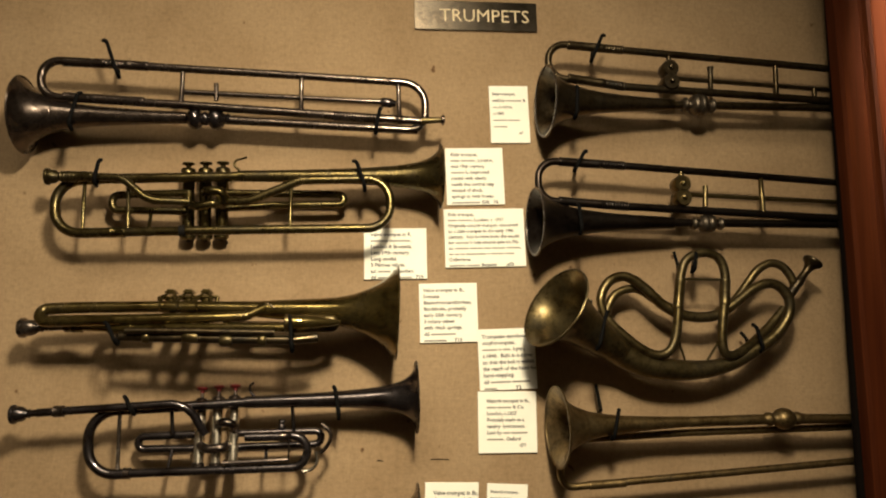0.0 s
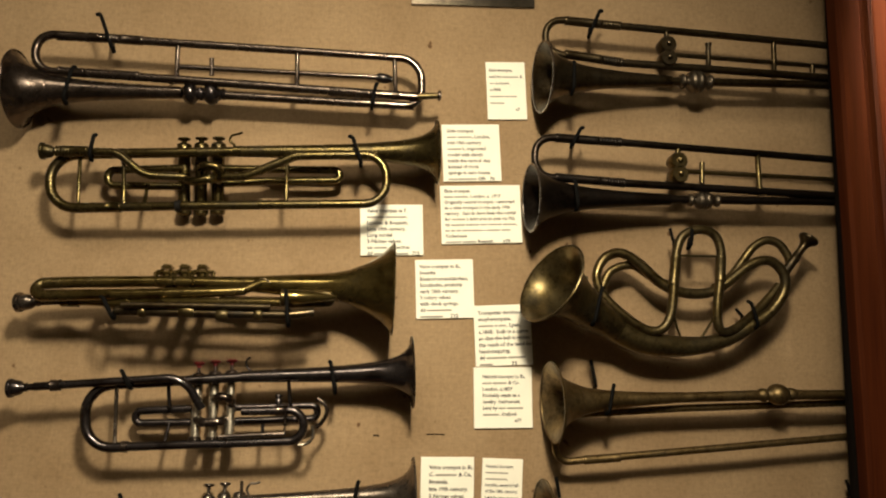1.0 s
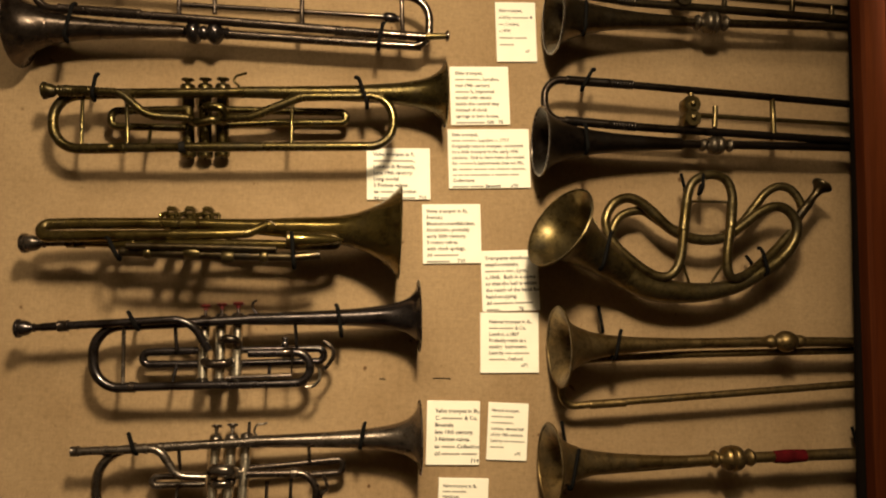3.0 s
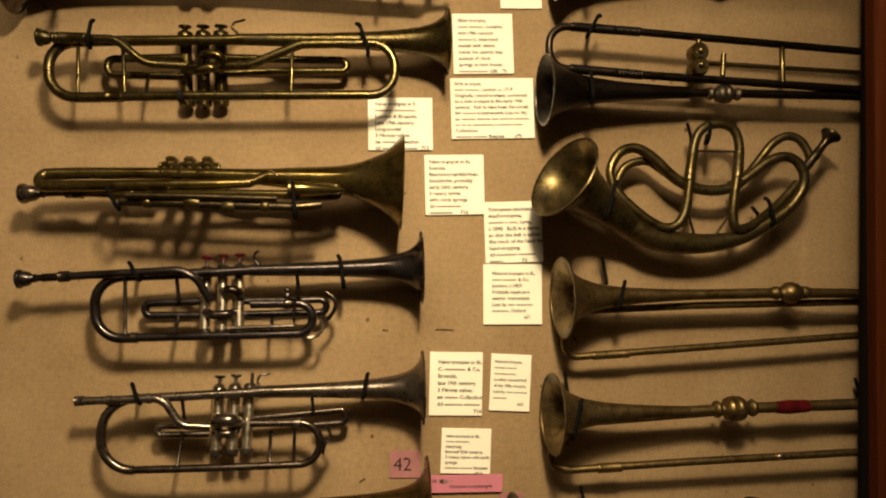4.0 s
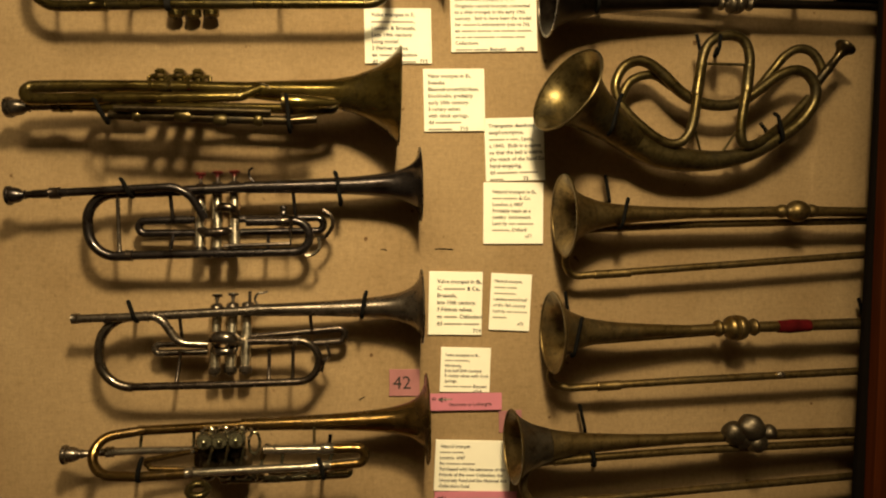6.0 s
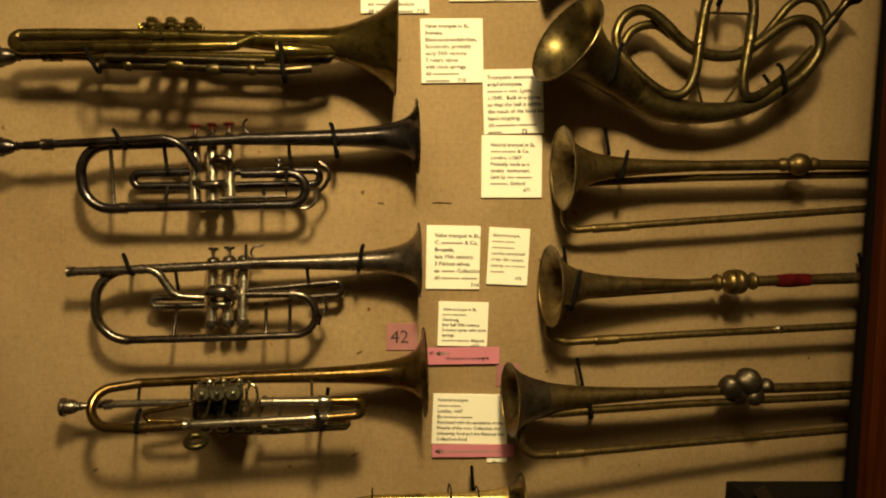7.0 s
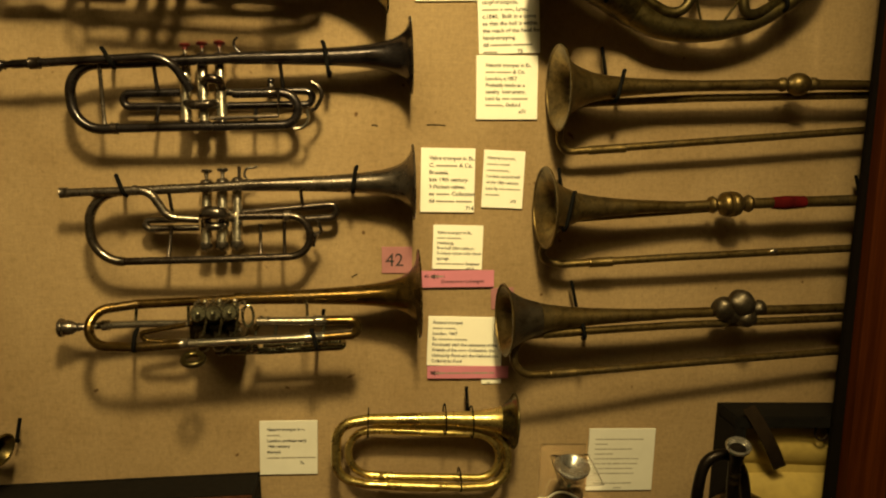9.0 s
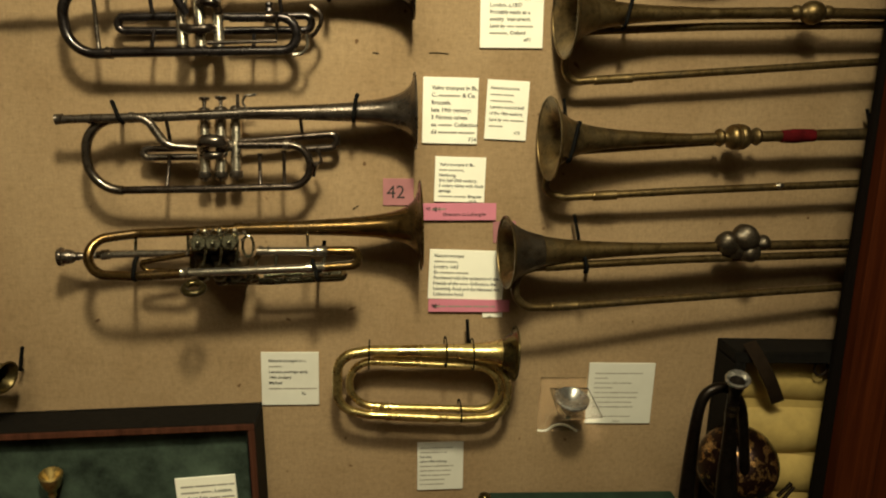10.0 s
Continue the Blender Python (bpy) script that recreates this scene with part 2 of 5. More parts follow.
def tube(name, path, radius, mat, parent=None, label="", closed=False, sides=14):
    """A round tube along a path; radius is one number or a run of them, spread along its length."""
    pts = [Vector(p) for p in path]
    keep = [pts[0]]
    for p in pts[1:]:
        if (p - keep[-1]).length > 2e-4:
            keep.append(p)
    pts, n = keep, len(keep)
    far = [0.0]
    for a, b in zip(pts, pts[1:]):
        far.append(far[-1] + (b - a).length)
    rs = [radius] * n if isinstance(radius, float) else list(np.interp(np.array(far) / far[-1], np.linspace(0, 1, len(radius)), radius))
    verts, up = [], None
    for i, p in enumerate(pts):
        ahead = (pts[(i + 1) % n] if closed else pts[min(i + 1, n - 1)]) - (pts[i - 1] if closed or i else pts[0])
        ahead.normalize()
        if up is None:
            up = ahead.orthogonal().normalized()
        up = (up - ahead * up.dot(ahead)).normalized()
        side = ahead.cross(up)
        for k in range(sides):
            a = 2 * math.pi * k / sides
            verts.append(p + (up * math.cos(a) + side * math.sin(a)) * rs[i])
    faces = []
    for i in range(n if closed else n - 1):
        for k in range(sides):
            j, q = (i + 1) % n, (k + 1) % sides
            faces.append((i * sides + k, i * sides + q, j * sides + q, j * sides + k))
    if not closed:
        faces += [tuple(range(sides))[::-1], tuple(range((n - 1) * sides, n * sides))]
    return mesh_object(name, verts, faces, mat, parent, label)


def lathe(name, a, b, profile, mat, parent=None, label="", sides=32, closed=True):
    """Turned shape about the line from a to b; profile holds (part of the way, radius in metres)."""
    a, b = Vector(a), Vector(b)
    axis = (b - a).normalized()
    u = axis.orthogonal().normalized()
    w = axis.cross(u)
    verts, faces = [], []
    for f, r in profile:
        for k in range(sides):
            t = 2 * math.pi * k / sides
            verts.append(a.lerp(b, f) + (u * math.cos(t) + w * math.sin(t)) * r)
    for i in range(len(profile) - 1):
        for k in range(sides):
            q = (k + 1) % sides
            faces.append((i * sides + k, i * sides + q, (i + 1) * sides + q, (i + 1) * sides + k))
    if closed:
        faces += [tuple(range(sides))[::-1], tuple(range((len(profile) - 1) * sides, len(profile) * sides))]
    return mesh_object(name, verts, faces, mat, parent, label)


def bell(throat, rim, r0, r1, mat, parent, p=0.5, label="", garland=None, rim_mat=None):
    """A flared bell with a rolled rim, hollow inside; garland is the metal of a band behind the rim."""
    length = (Vector(rim) - Vector(throat)).length
    q = 1 - (r0 / r1) ** (1 / p)
    fs = [0.0, 0.1, 0.2, 0.3, 0.4, 0.5, 0.6, 0.68, 0.75, 0.81, 0.86, 0.9, 0.93, 0.955, 0.975, 0.99, 1.0]
    out = [(f, r0 * (1 - f * q) ** -p) for f in fs]
    t = 0.0009
    inner = [(f - 0.0006 / length, max(r - t, 0.002)) for f, r in reversed(out)]
    ob = lathe("bell", throat, rim, out + inner[:-2] + [(inner[-3][0], 0.0005)], mat, parent, label, sides=56)
    lathe("bell_rim", throat, rim, [(1 + d / length, r1 + e) for d, e in ((-0.0016, -0.0008), (-0.0012, 0.0009), (0.0002, 0.0014), (0.0012, 0.0006), (0.001, -0.0012), (-0.0008, -0.0014))],
          rim_mat or mat, ob, sides=56, closed=False)
    if garland:
        band = [(f, r0 * (1 - f * q) ** -p + 0.0008) for f in (0.80, 0.81, 0.86, 0.9, 0.93, 0.955, 0.975, 0.99)]
        lathe("garland", throat, rim, [(0.797, band[0][1] - 0.001)] + band, garland, ob, "engraved garland band behind the rim", sides=56, closed=False)
    return ob


def mouthpiece(tip, into, r, mat, parent):
    """Cup with a rounded rim and a stem that runs into the pipe."""
    L = (Vector(into) - Vector(tip)).length
    prof = [(0.12, 0.0015), (0.04, r * 0.70), (0.0, r * 0.86), (0.02, r * 0.98), (0.06, r), (0.09, r * 0.97), (0.11, r * 0.82), (0.20, r * 0.80), (0.28, r * 0.68), (0.34, r * 0.44), (0.37, r * 0.40), (0.40, r * 0.50), (0.43, r * 0.36), (1.0, r * 0.34)]
    return lathe("mouthpiece", tip, into, prof, mat, parent)


def valve(top, bottom, r, mat, parent, cap_mat, button=None, stem=0.016, button_mat=None):
    """Piston casing with screwed caps, a stem and a finger button."""
    L = (Vector(bottom) - Vector(top)).length
    e, g = 0.004 / L, 0.0035 / L
    ob = lathe("valve_casing", top, bottom, [(0, r), (1, r)], mat, parent)
    lathe("top_cap", top, bottom, [(-2.2 * e, r * 0.5), (-2 * e, r * 0.95), (-1.4 * e, r * 1.22), (0, r * 1.25), (e, r * 1.25), (e * 1.2, r)], cap_mat, ob)
    lathe("bottom_cap", top, bottom, [(1 - e, r), (1 - e * 0.8, r * 1.2), (1 + e, r * 1.2), (1 + e * 1.6, r * 0.9), (1 + e * 1.8, r * 0.3), (1 + e * 2.2, r * 0.3), (1 + e * 2.3, 0.0004)], cap_mat, ob)
    if button:
        s = stem / L
        lathe("valve_stem", top, bottom, [(-s, r * 0.32), (-1.8 * e, r * 0.32)], cap_mat, ob)
        lathe("finger_button", top, bottom, [(-s - 1.0 * g, r * 0.75), (-s - 0.9 * g, r * 1.0), (-s - 0.4 * g, r * 1.08), (-s, r * 0.9), (-s + 0.3 * g, r * 0.45), (-s + 1.2 * g, r * 0.4)], button_mat or cap_mat, ob)
    return ob


def stay(a, b, r, mat, parent):
    """Thin strut with small flanges at both ends."""
    L = (Vector(b) - Vector(a)).length
    k = 0.0025 / L
    if L < 0.034:
        return lathe("stay", a, b, [(0, r), (1, r)], mat, parent, sides=12)
    return lathe("stay", a, b, [(0, r * 1.35), (k, r * 1.3), (2 * k, r), (1 - 2 * k, r), (1 - k, r * 1.3), (1, r * 1.35)], mat, parent, sides=12)


def ferrules(spots, r, mat, parent):
    """Sleeves at the joints of a tube: (from, to) pairs."""
    for a, b in spots:
        lathe("ferrule", a, b, [(0, r * 0.8), (0.01, r * 0.97), (0.05, r * 1.03), (0.09, r * 0.98), (0.91, r * 0.98), (0.95, r * 1.03), (0.99, r * 0.97), (1, r * 0.8)], mat, parent, sides=16)


def winding(a, b, r, mat, parent):
    """Wire wound close round a tube."""
    n = max(5, int((Vector(b) - Vector(a)).length / 0.0042))
    prof = [(0, r * 0.85)]
    for i in range(n):
        prof += [((i + 0.15) / n, r * 0.95), ((i + 0.5) / n, r * 1.10), ((i + 0.85) / n, r * 0.95)]
    return lathe("wire_winding", a, b, prof + [(1, r * 0.85)], mat, parent, "fine wire winding round the tube", sides=14)


def hook(board, low, tip, front):
    """Coated wire hook: out of the board behind the tube, under it and up in front."""
    board, low, tip = Vector(board), Vector(low), Vector(tip)
    pts = bend([(board.x, 0.004, board.z), (low.x, front + 0.012, low.z), (low.x, front - 0.001, low.z + 0.004), (tip.x, front + 0.004, tip.z), (tip.x + 0.3 * (tip.x - low.x), front + 0.010, tip.z + 0.001)], 0.009)
    ob = tube("wall_hook", pts, 0.0028, WIRE, None, sides=8)
    return tagged(ob, "black coated wire hook fixed in the linen board", "hook", "hooks on the board")


def peg(base, tip, front):
    """Straight wire peg that comes out of the board and is bent up."""
    base, tip = Vector(base), Vector(tip)
    k = 1 + front / 1.12
    ob = tube("wall_peg", bend([(base.x, 0.004, base.z), (base.x * k, front, 1.6 + (base.z - 1.6) * k), (tip.x, front + 0.004, tip.z)], 0.008), 0.0026, WIRE, None, sides=8)
    return tagged(ob, "short black wire peg bent up from the linen board", "hook", "hooks on the board")


def text_mesh(text, size):
    cu = bpy.data.curves.new("letters", "FONT")
    cu.body, cu.size, cu.resolution_u, cu.offset = text, size, 2, size * 0.022 if size < 0.01 else 0.0
    ob = bpy.data.objects.new("letters", cu)
    scene.collection.objects.link(ob)
    dg = bpy.context.evaluated_depsgraph_get()
    dg.update()
    me = bpy.data.meshes.new_from_object(ob.evaluated_get(dg))
    bpy.data.objects.remove(ob)
    return me


def lettering(name, lines, size, spacing, x0, y0, mat, parent, lift):
    """Lines of print in the parent's plane; what stands in square brackets becomes a plain bar."""
    bm, bars = bmesh.new(), []
    for row, line in enumerate(lines):
        x, y = x0, y0 - row * spacing
        if line.startswith(">"):
            line, x = line[1:], x0 + 0.050 * size / 0.0082
        for piece in line.replace("]", "[").split("["):
            bar = f"[{piece}]" in line
            if not piece:
                continue
            if bar:
                for word in piece.split(" "):
                    w, h = len(word) * size * 0.48, size * 0.31
                    vs = [bm.verts.new((x + i * w, y + 0.08 * size + j * h, lift)) for i, j in ((0, 0), (1, 0), (1, 1), (0, 1))]
                    bars.append(bm.faces.new(vs))
                    x += w + 0.26 * size
                x -= 0.16 * size
            else:
                me = text_mesh(piece, size)
                n = len(bm.verts)
                bm.from_mesh(me)
                bm.verts.ensure_lookup_table()
                w = 0.0
                for v in bm.verts[n:]:
                    w = max(w, v.co.x)
                    v.co = Vector((v.co.x + x, v.co.y + y, lift))
                bpy.data.meshes.remove(me)
                x += w + (0.3 * size if piece.endswith(" ") else 0.0)
    for f in bars:
        f.material_index = 1
    ob = part(name, bm, mat, parent)
    ob.data.materials.append(GREY_INK)
    return ob


def card(tl, tr, bl, lines, label, size=0.0082, spacing=0.0112, mat=None, thick=0.003, y=0.0, margin=0.008, top=0.013, name="label_card", group="printed labels"):
    """Stiff card on the board with its print; corners give place, size and tilt."""
    tl, tr, bl = Vector(tl), Vector(tr), Vector(bl)
    w, h = (tr - tl).length, (bl - tl).length
    ang = math.atan2(tr.z - tl.z, tr.x - tl.x)
    bm = bmesh.new()
    bmesh.ops.create_cube(bm, size=1.0)
    for v in bm.verts:
        v.co = Vector((v.co.x * w, v.co.y * h, (v.co.z + 0.5) * thick))
    bmesh.ops.bevel(bm, geom=bm.edges[:], offset=0.0004, segments=1, affect="EDGES")
    ob = part(name, bm, mat or CARD)
    c = (tr + bl) / 2
    ob.matrix_world = Matrix.Translation((c.x, -0.001 + y, c.z)) @ Matrix.Rotation(-ang, 4, "Y") @ Matrix.Rotation(math.pi / 2, 4, "X")
    tagged(ob, label, "label", group)
    if lines:
        lettering("lettering", lines, size, spacing, -w / 2 + margin, h / 2 - top, INK, ob, thick + 0.0004)
    return ob


# ---- room and display case ----
S = "structure"
tagged(box("floor", (-2.6, -3.6, -0.05), (2.6, 0.3, 0.0), FLOOR_WOOD), "dark oak board floor of the gallery", "floor", kind=S)
tagged(box("ceiling", (-2.6, -3.6, 3.7), (2.6, 0.3, 3.75), CEILING_PAINT), "pale painted gallery ceiling", "ceiling", kind=S)
tagged(box("wall_north", (-2.6, 0.3, 0.0), (2.6, 0.4, 3.7), WALL_PAINT), "plain painted gallery wall behind the case", "wall", kind=S)
tagged(box("wall_south", (-2.6, -3.7, 0.0), (2.6, -3.6, 3.7), WALL_PAINT), "plain painted gallery wall", "wall", kind=S)
tagged(box("wall_east", (2.6, -3.7, 0.0), (2.7, 0.4, 3.7), WALL_PAINT), "plain painted gallery wall", "wall", kind=S)
tagged(box("wall_west", (-2.7, -3.7, 0.0), (-2.6, 0.4, 3.7), WALL_PAINT), "plain painted gallery wall", "wall", kind=S)
EDGE = 0.6915
tagged(box("back_board", (-1.25, 0.0, 0.76), (EDGE + 0.145, 0.03, 2.52), LINEN), "tan linen-covered back board of the display case", "back board", kind=S)

cabinet = thing("display_case", "mahogany display case with moulded frame, open to the gallery", "display case")


def moulding(name, x, side, prof, z0, z1, mat, lean=0.0):
    """A moulded section drawn along the height of the frame, which stands a little out of square."""
    verts = [(x + side * (a + d), b, z) for z, d in ((z0, lean), (z1, -lean)) for a, b in prof]
    n = len(prof)
    faces = [(i, (i + 1) % n, n + (i + 1) % n, n + i) for i in range(n)] + [tuple(range(n)), tuple(range(n, 2 * n))]
    return mesh_object(name, verts, faces, mat, cabinet, smooth=False)


def stile(name, x, side, z0, z1):
    """Upright of the frame with a black slip along its inner edge."""
    moulding(name, x, side, [(0.012, -0.0860), (0.012, -0.1060), (0.016, -0.1110), (0.046, -0.1140), (0.049, -0.1180), (0.052, -0.1250), (0.057, -0.1280),
             (0.061, -0.1260), (0.063, -0.1210), (0.066, -0.1180), (0.150, -0.1180), (0.155, -0.1140), (0.155, -0.0860)], z0, z1, MAHOGANY, 0.014)
    moulding("black_slip", x, side, [(0.009, -0.0720), (0.009, -0.0800), (0.011, -0.0840), (0.044, -0.0852), (0.044, -0.0720)], z0, z1, EBONISED)


stile("frame_stile", EDGE, 1, 0.76, 2.52)
stile("frame_stile", -1.10, -1, 0.76, 2.52)
box("end_panel", (EDGE + 0.145, -0.085, 0.76), (EDGE + 0.165, 0.03, 2.52), EBONISED, cabinet)
box("end_panel", (-1.27, -0.085, 0.76), (-1.25, 0.03, 2.52), EBONISED, cabinet)
box("top_rail", (-1.27, -0.160, 2.52), (EDGE + 0.165, 0.05, 2.62), MAHOGANY, cabinet, bevel=0.004)
box("base", (-1.27, -0.40, 0.0), (EDGE + 0.165, 0.05, 0.76), MAHOGANY, cabinet, bevel=0.004)

# ---- labels ----
sign = card((0.044, 0.000, 2.289), (0.244, 0.000, 2.299), (0.045, 0.000, 2.239), [], "dark brass plate engraved TRUMPETS in capitals", mat=PLATE, name="title_plate", group="title", thick=0.004)
lettering("lettering", ["TRUMPETS"], 0.031, 0.03, -0.060, -0.0105, PLATE_LETTER, sign, 0.0045)
sign["category"] = "sign"
C = "cream printed card about a "
card((0.169, 0, 2.151), (0.232, 0, 2.155), (0.171, 0, 2.056), ["Slide trumpet,", "sold by [Clementi] &", "[Co], London,", "c.1830", "[Anthony Baines]", "[Bequest]", ">x7"], C + "slide trumpet pinned to the linen", 0.0066, 0.0108, margin=0.005, top=0.016)
card((0.099, 0, 2.043), (0.190, 0, 2.049), (0.106, 0, 1.952), ["Slide trumpet,", "[John Kohler], London,", "mid-19th century", "[Harper]'s, improved", "model with elastic", "inside the central stay", "instead of clock", "springs in twin boxes.", "[Morley-Pegge] Gift   76"], C + "mid nineteenth century slide trumpet", 0.0076, 0.0096)
card((0.100, 0, 1.945), (0.225, 0, 1.953), (0.106, 0, 1.854), ["Slide trumpet,", "[John Harris], London, c. 1717", "Originally natural trumpet, converted", "to a slide trumpet in the early 19th", "century.  Said to have been the model", "for [Kohler]'s instruments (see no.76).", "ex [Thomas Harper jr, Walter Morrow],", "[W. H. F. Blandford & Philip Bate]", "Collections", "[Anthony Baines] Bequest        x70"], C + "converted slide trumpet", 0.0072, 0.0088, margin=0.006, top=0.011)
card((-0.020, 0, 1.909), (0.075, 0, 1.914), (-0.017, 0, 1.831), ["Valve trumpet in F,", "[Charles Mahillon],", "London & Brussels,", "Late 19th century.", "Long model", "3 P\u00e9rinet valves.", "ex [Overy] collection", "dd [Anthony Baines]  715"], C + "valve trumpet in F", 0.0080, 0.0094, margin=0.010, top=0.012)
card((0.066, 0, 1.828), (0.154, 0, 1.833), (0.071, 0, 1.739), ["Valve trumpet in E\u266d,", "Svenska", "Blasinstrumentfabriken,", "Stockholm, probably", "early 20th century.", "3 rotary valves", "with clock springs.", "dd [Carl-Gosta]", "[Widstrand]     710"], C + "Swedish rotary valve trumpet", 0.0078, 0.0094, margin=0.006, top=0.013)
card((0.158, 0.000, 1.762), (0.245, 0.000, 1.768), (0.161, 0.000, 1.671), ["Trompette demilune or", "stopf-trompete,", "[Dubois & Cie], Lyon,", "c.1840.  Built in a curve", "so that the bell is within", "the reach of the hand for", "hand-stopping.", "dd [Reginald Morley-]", "[Pegge].            73"], C + "curved half-moon trumpet", 0.0080, 0.0096, margin=0.006, top=0.014)
card((0.158, 0, 1.670), (0.246, 0, 1.673), (0.163, 0, 1.581), ["Natural trumpet in E\u266d,", "[Kay, Rudall] & Co.", "London, c.1857", "Probably made as a", "cavalry  instrument.", "Lent by [The Queen's]", "[College], Oxford", ">  x71"], C + "cavalry natural trumpet", 0.0072, 0.0092, margin=0.013, top=0.016)
card((0.084, 0, 1.539), (0.162, 0, 1.540), (0.087, 0, 1.447), ["Valve trumpet in B\u266d,", "C.   [Mahillon] & Co,", "Brussels,", "late 19th century.", "3 P\u00e9rinet valves.", "ex [Overy] Collection", "dd [Anthony Baines]", ">  714"], C + "silver valve trumpet in B flat", 0.0080, 0.0102, margin=0.012, top=0.017)
card((0.175, 0, 1.539), (0.235, 0, 1.538), (0.175, 0, 1.456), ["Natural trumpet,", "[George Henry]", "[Rodenbostel],", "London, second half", "of the 18th century.", "Lent by [The Queen's]", "[College]", ">x72"], C + "eighteenth century natural trumpet", 0.0060, 0.0088, margin=0.005, top=0.013)
card((0.107, 0, 1.429), (0.180, 0, 1.429), (0.105, 0, 1.364), ["Valve trumpet in B\u266d,", "[Carl Lehmann],", "Hamburg,", "first half 20th century.", "3 rotary valves with clock", "springs.", "[Anthony Baines] Bequest", ">   x713"], C + "Hamburg rotary valve trumpet", 0.0062, 0.0076, margin=0.006, top=0.013)
card((0.102, 0.000, 1.293), (0.214, 0.000, 1.292), (0.103, 0.000, 1.218), ["Natural trumpet", "[Simon Beale],", "London, 1667", "Ex [Charles Hughes]", "Purchased with the assistance of the", "Friends of the [Bate] Collection, the", "University Fund and the National Art", "Collections Fund"], C + "seventeenth century natural trumpet", 0.0066, 0.0084, margin=0.007, top=0.011)
card((-0.143, 0.000, 1.131), (-0.058, 0.000, 1.132), (-0.142, 0.000, 1.047), ["Natural trumpet in [G],", "[Potter],", "London, perhaps early", "19th century", "Marked", "[Crown, Primus, Household]", ">     7x"], C + "small looped trumpet", 0.0064, 0.0088, mat=CARD_GREY, margin=0.011, top=0.015)
card((0.355, 0.000, 1.118), (0.460, 0.000, 1.118), (0.359, 0.000, 1.017), ["[White southern trumpet xxxxxxxxx]", "[xxxxxxxx]", "[Designed by xxxx xxxxxxxx]", "[xxxxxxx 18xx]", "[This is an example of the xxxxx]", "[xxxx for the xxxxx xxxx xxxxxx]", "[of xxxx xxxxx xx xxxx xxxxx]", "[is xxxx xxxxxxxxxx x xxxx xx]", "", "[Lent by the xxxx xx xxxxxxx]", ">        [xxxxx]"], C + "mouthpiece on a clear stand", 0.0052, 0.0080, mat=CARD_GREY, margin=0.010, top=0.018)
card((0.095, 0.000, 0.984), (0.167, 0.000, 0.986), (0.096, 0.000, 0.903), ["[Silver trumpet xxxxx]", "[Keyed, xxxxx & xx]", "London,", "early 19th century,", "[Stamped x xxxxxxxx xx]", "[Keys xxxx xx x xxxxx]", "[xxxx xx xxxx xxxxxx]", "[x xxxxxxxxxxxxx]", "[xx xxxxxx xxxxx]"], C + "keyed instrument", 0.0056, 0.0078, mat=CARD_GREY, margin=0.004, top=0.010)
card((0.196, 0.000, 1.336), (0.230, 0.000, 1.338), (0.194, 0.000, 1.304), [], "plain pink square card behind a bell, darkened for its shade", mat=PINK_SHADED, thick=0.0015, name="number_card", group="pink labels", y=0.0004)
card((0.034, 0, 1.395), (0.078, 0, 1.396), (0.031, 0, 1.356), ["42"], "pink square card with the number 42, darkened for the shadow of the bell", 0.0270, 0.03, mat=PINK_SHADED, thick=0.0015, name="number_card", group="pink labels", margin=0.005, top=0.0285)
card((0.090, 0.000, 1.361), (0.197, 0.000, 1.364), (0.091, 0.000, 1.336), ["42       [Wagner]:", "             Overture to Lohengrin"], "pink strip naming a recording by number", 0.0068, 0.0082, mat=PINK, thick=0.002, name="audio_strip", group="pink labels", margin=0.004, top=0.010, y=-0.003)
card((0.103, 0.000, 1.217), (0.225, 0.000, 1.218), (0.104, 0.000, 1.198), ["9       [Royal Salute When Morning xx]"], "pink strip naming another recording", 0.0072, 0.009, mat=PINK, thick=0.002, name="audio_strip", group="pink labels", margin=0.004, top=0.012, y=-0.003)
card((0.185, 0.000, 1.197), (0.215, 0.000, 1.198), (0.186, 0.000, 1.189), ["[xx]"], "small grey card edge under a pink strip", 0.006, 0.008, thick=0.0015, name="number_card", group="pink labels", margin=0.008, top=0.008)


def speaker_sign(at):
    """Small loudspeaker mark printed on a strip."""
    bm = bmesh.new()
    x, z, y = at[0], at[2], -0.0064
    for pts in (((0, -2), (2, -2), (2, 2), (0, 2)), ((2.2, -2), (5, -4), (5, 4), (2.2, 2)), ((6.2, -2), (7, -2), (7, 2), (6.2, 2)), ((8.2, -3.4), (9, -3.4), (9, 3.4), (8.2, 3.4))):
        bm.faces.new([bm.verts.new((x + a * 0.0011, y, z + b * 0.0011)) for a, b in pts])
    return part("loudspeaker_mark", bm, INK)


for strip, at in ((bpy.data.objects["audio_strip"], (0.105, 0.000, 1.353)), (bpy.data.objects["audio_strip.001"], (0.110, 0.000, 1.207))):
    mark = speaker_sign(at)
    mark.parent = strip
    mark.matrix_parent_inverse = strip.matrix_world.inverted()


# ---- valve trumpets with pistons ----
G = "valve trumpets"


def piston_valves(tops, bottoms, r, mat, cap, parent, buttons, button_mat=None, stem=0.016):
    for a, b, k in zip(tops, bottoms, buttons):
        valve(a, b, r, mat, parent, cap, k, stem, button_mat)


# long model in F
tr = thing("valve_trumpet", "long brass valve trumpet with three piston valves, hung on wire hooks", "trumpet", G)
bell((-0.204, -0.055, 1.967), (0.090, -0.055, 1.983), 0.008, 0.0464, BRASS, tr)
tube("bell_tube", bend([(-0.196, -0.055, 1.967), (-0.384, -0.055, 1.953), (-0.454, -0.055, 1.945), (-0.444, -0.060, 1.870), (-0.366, -0.062, 1.875)], 0.036), 0.0072, BRASS, tr)
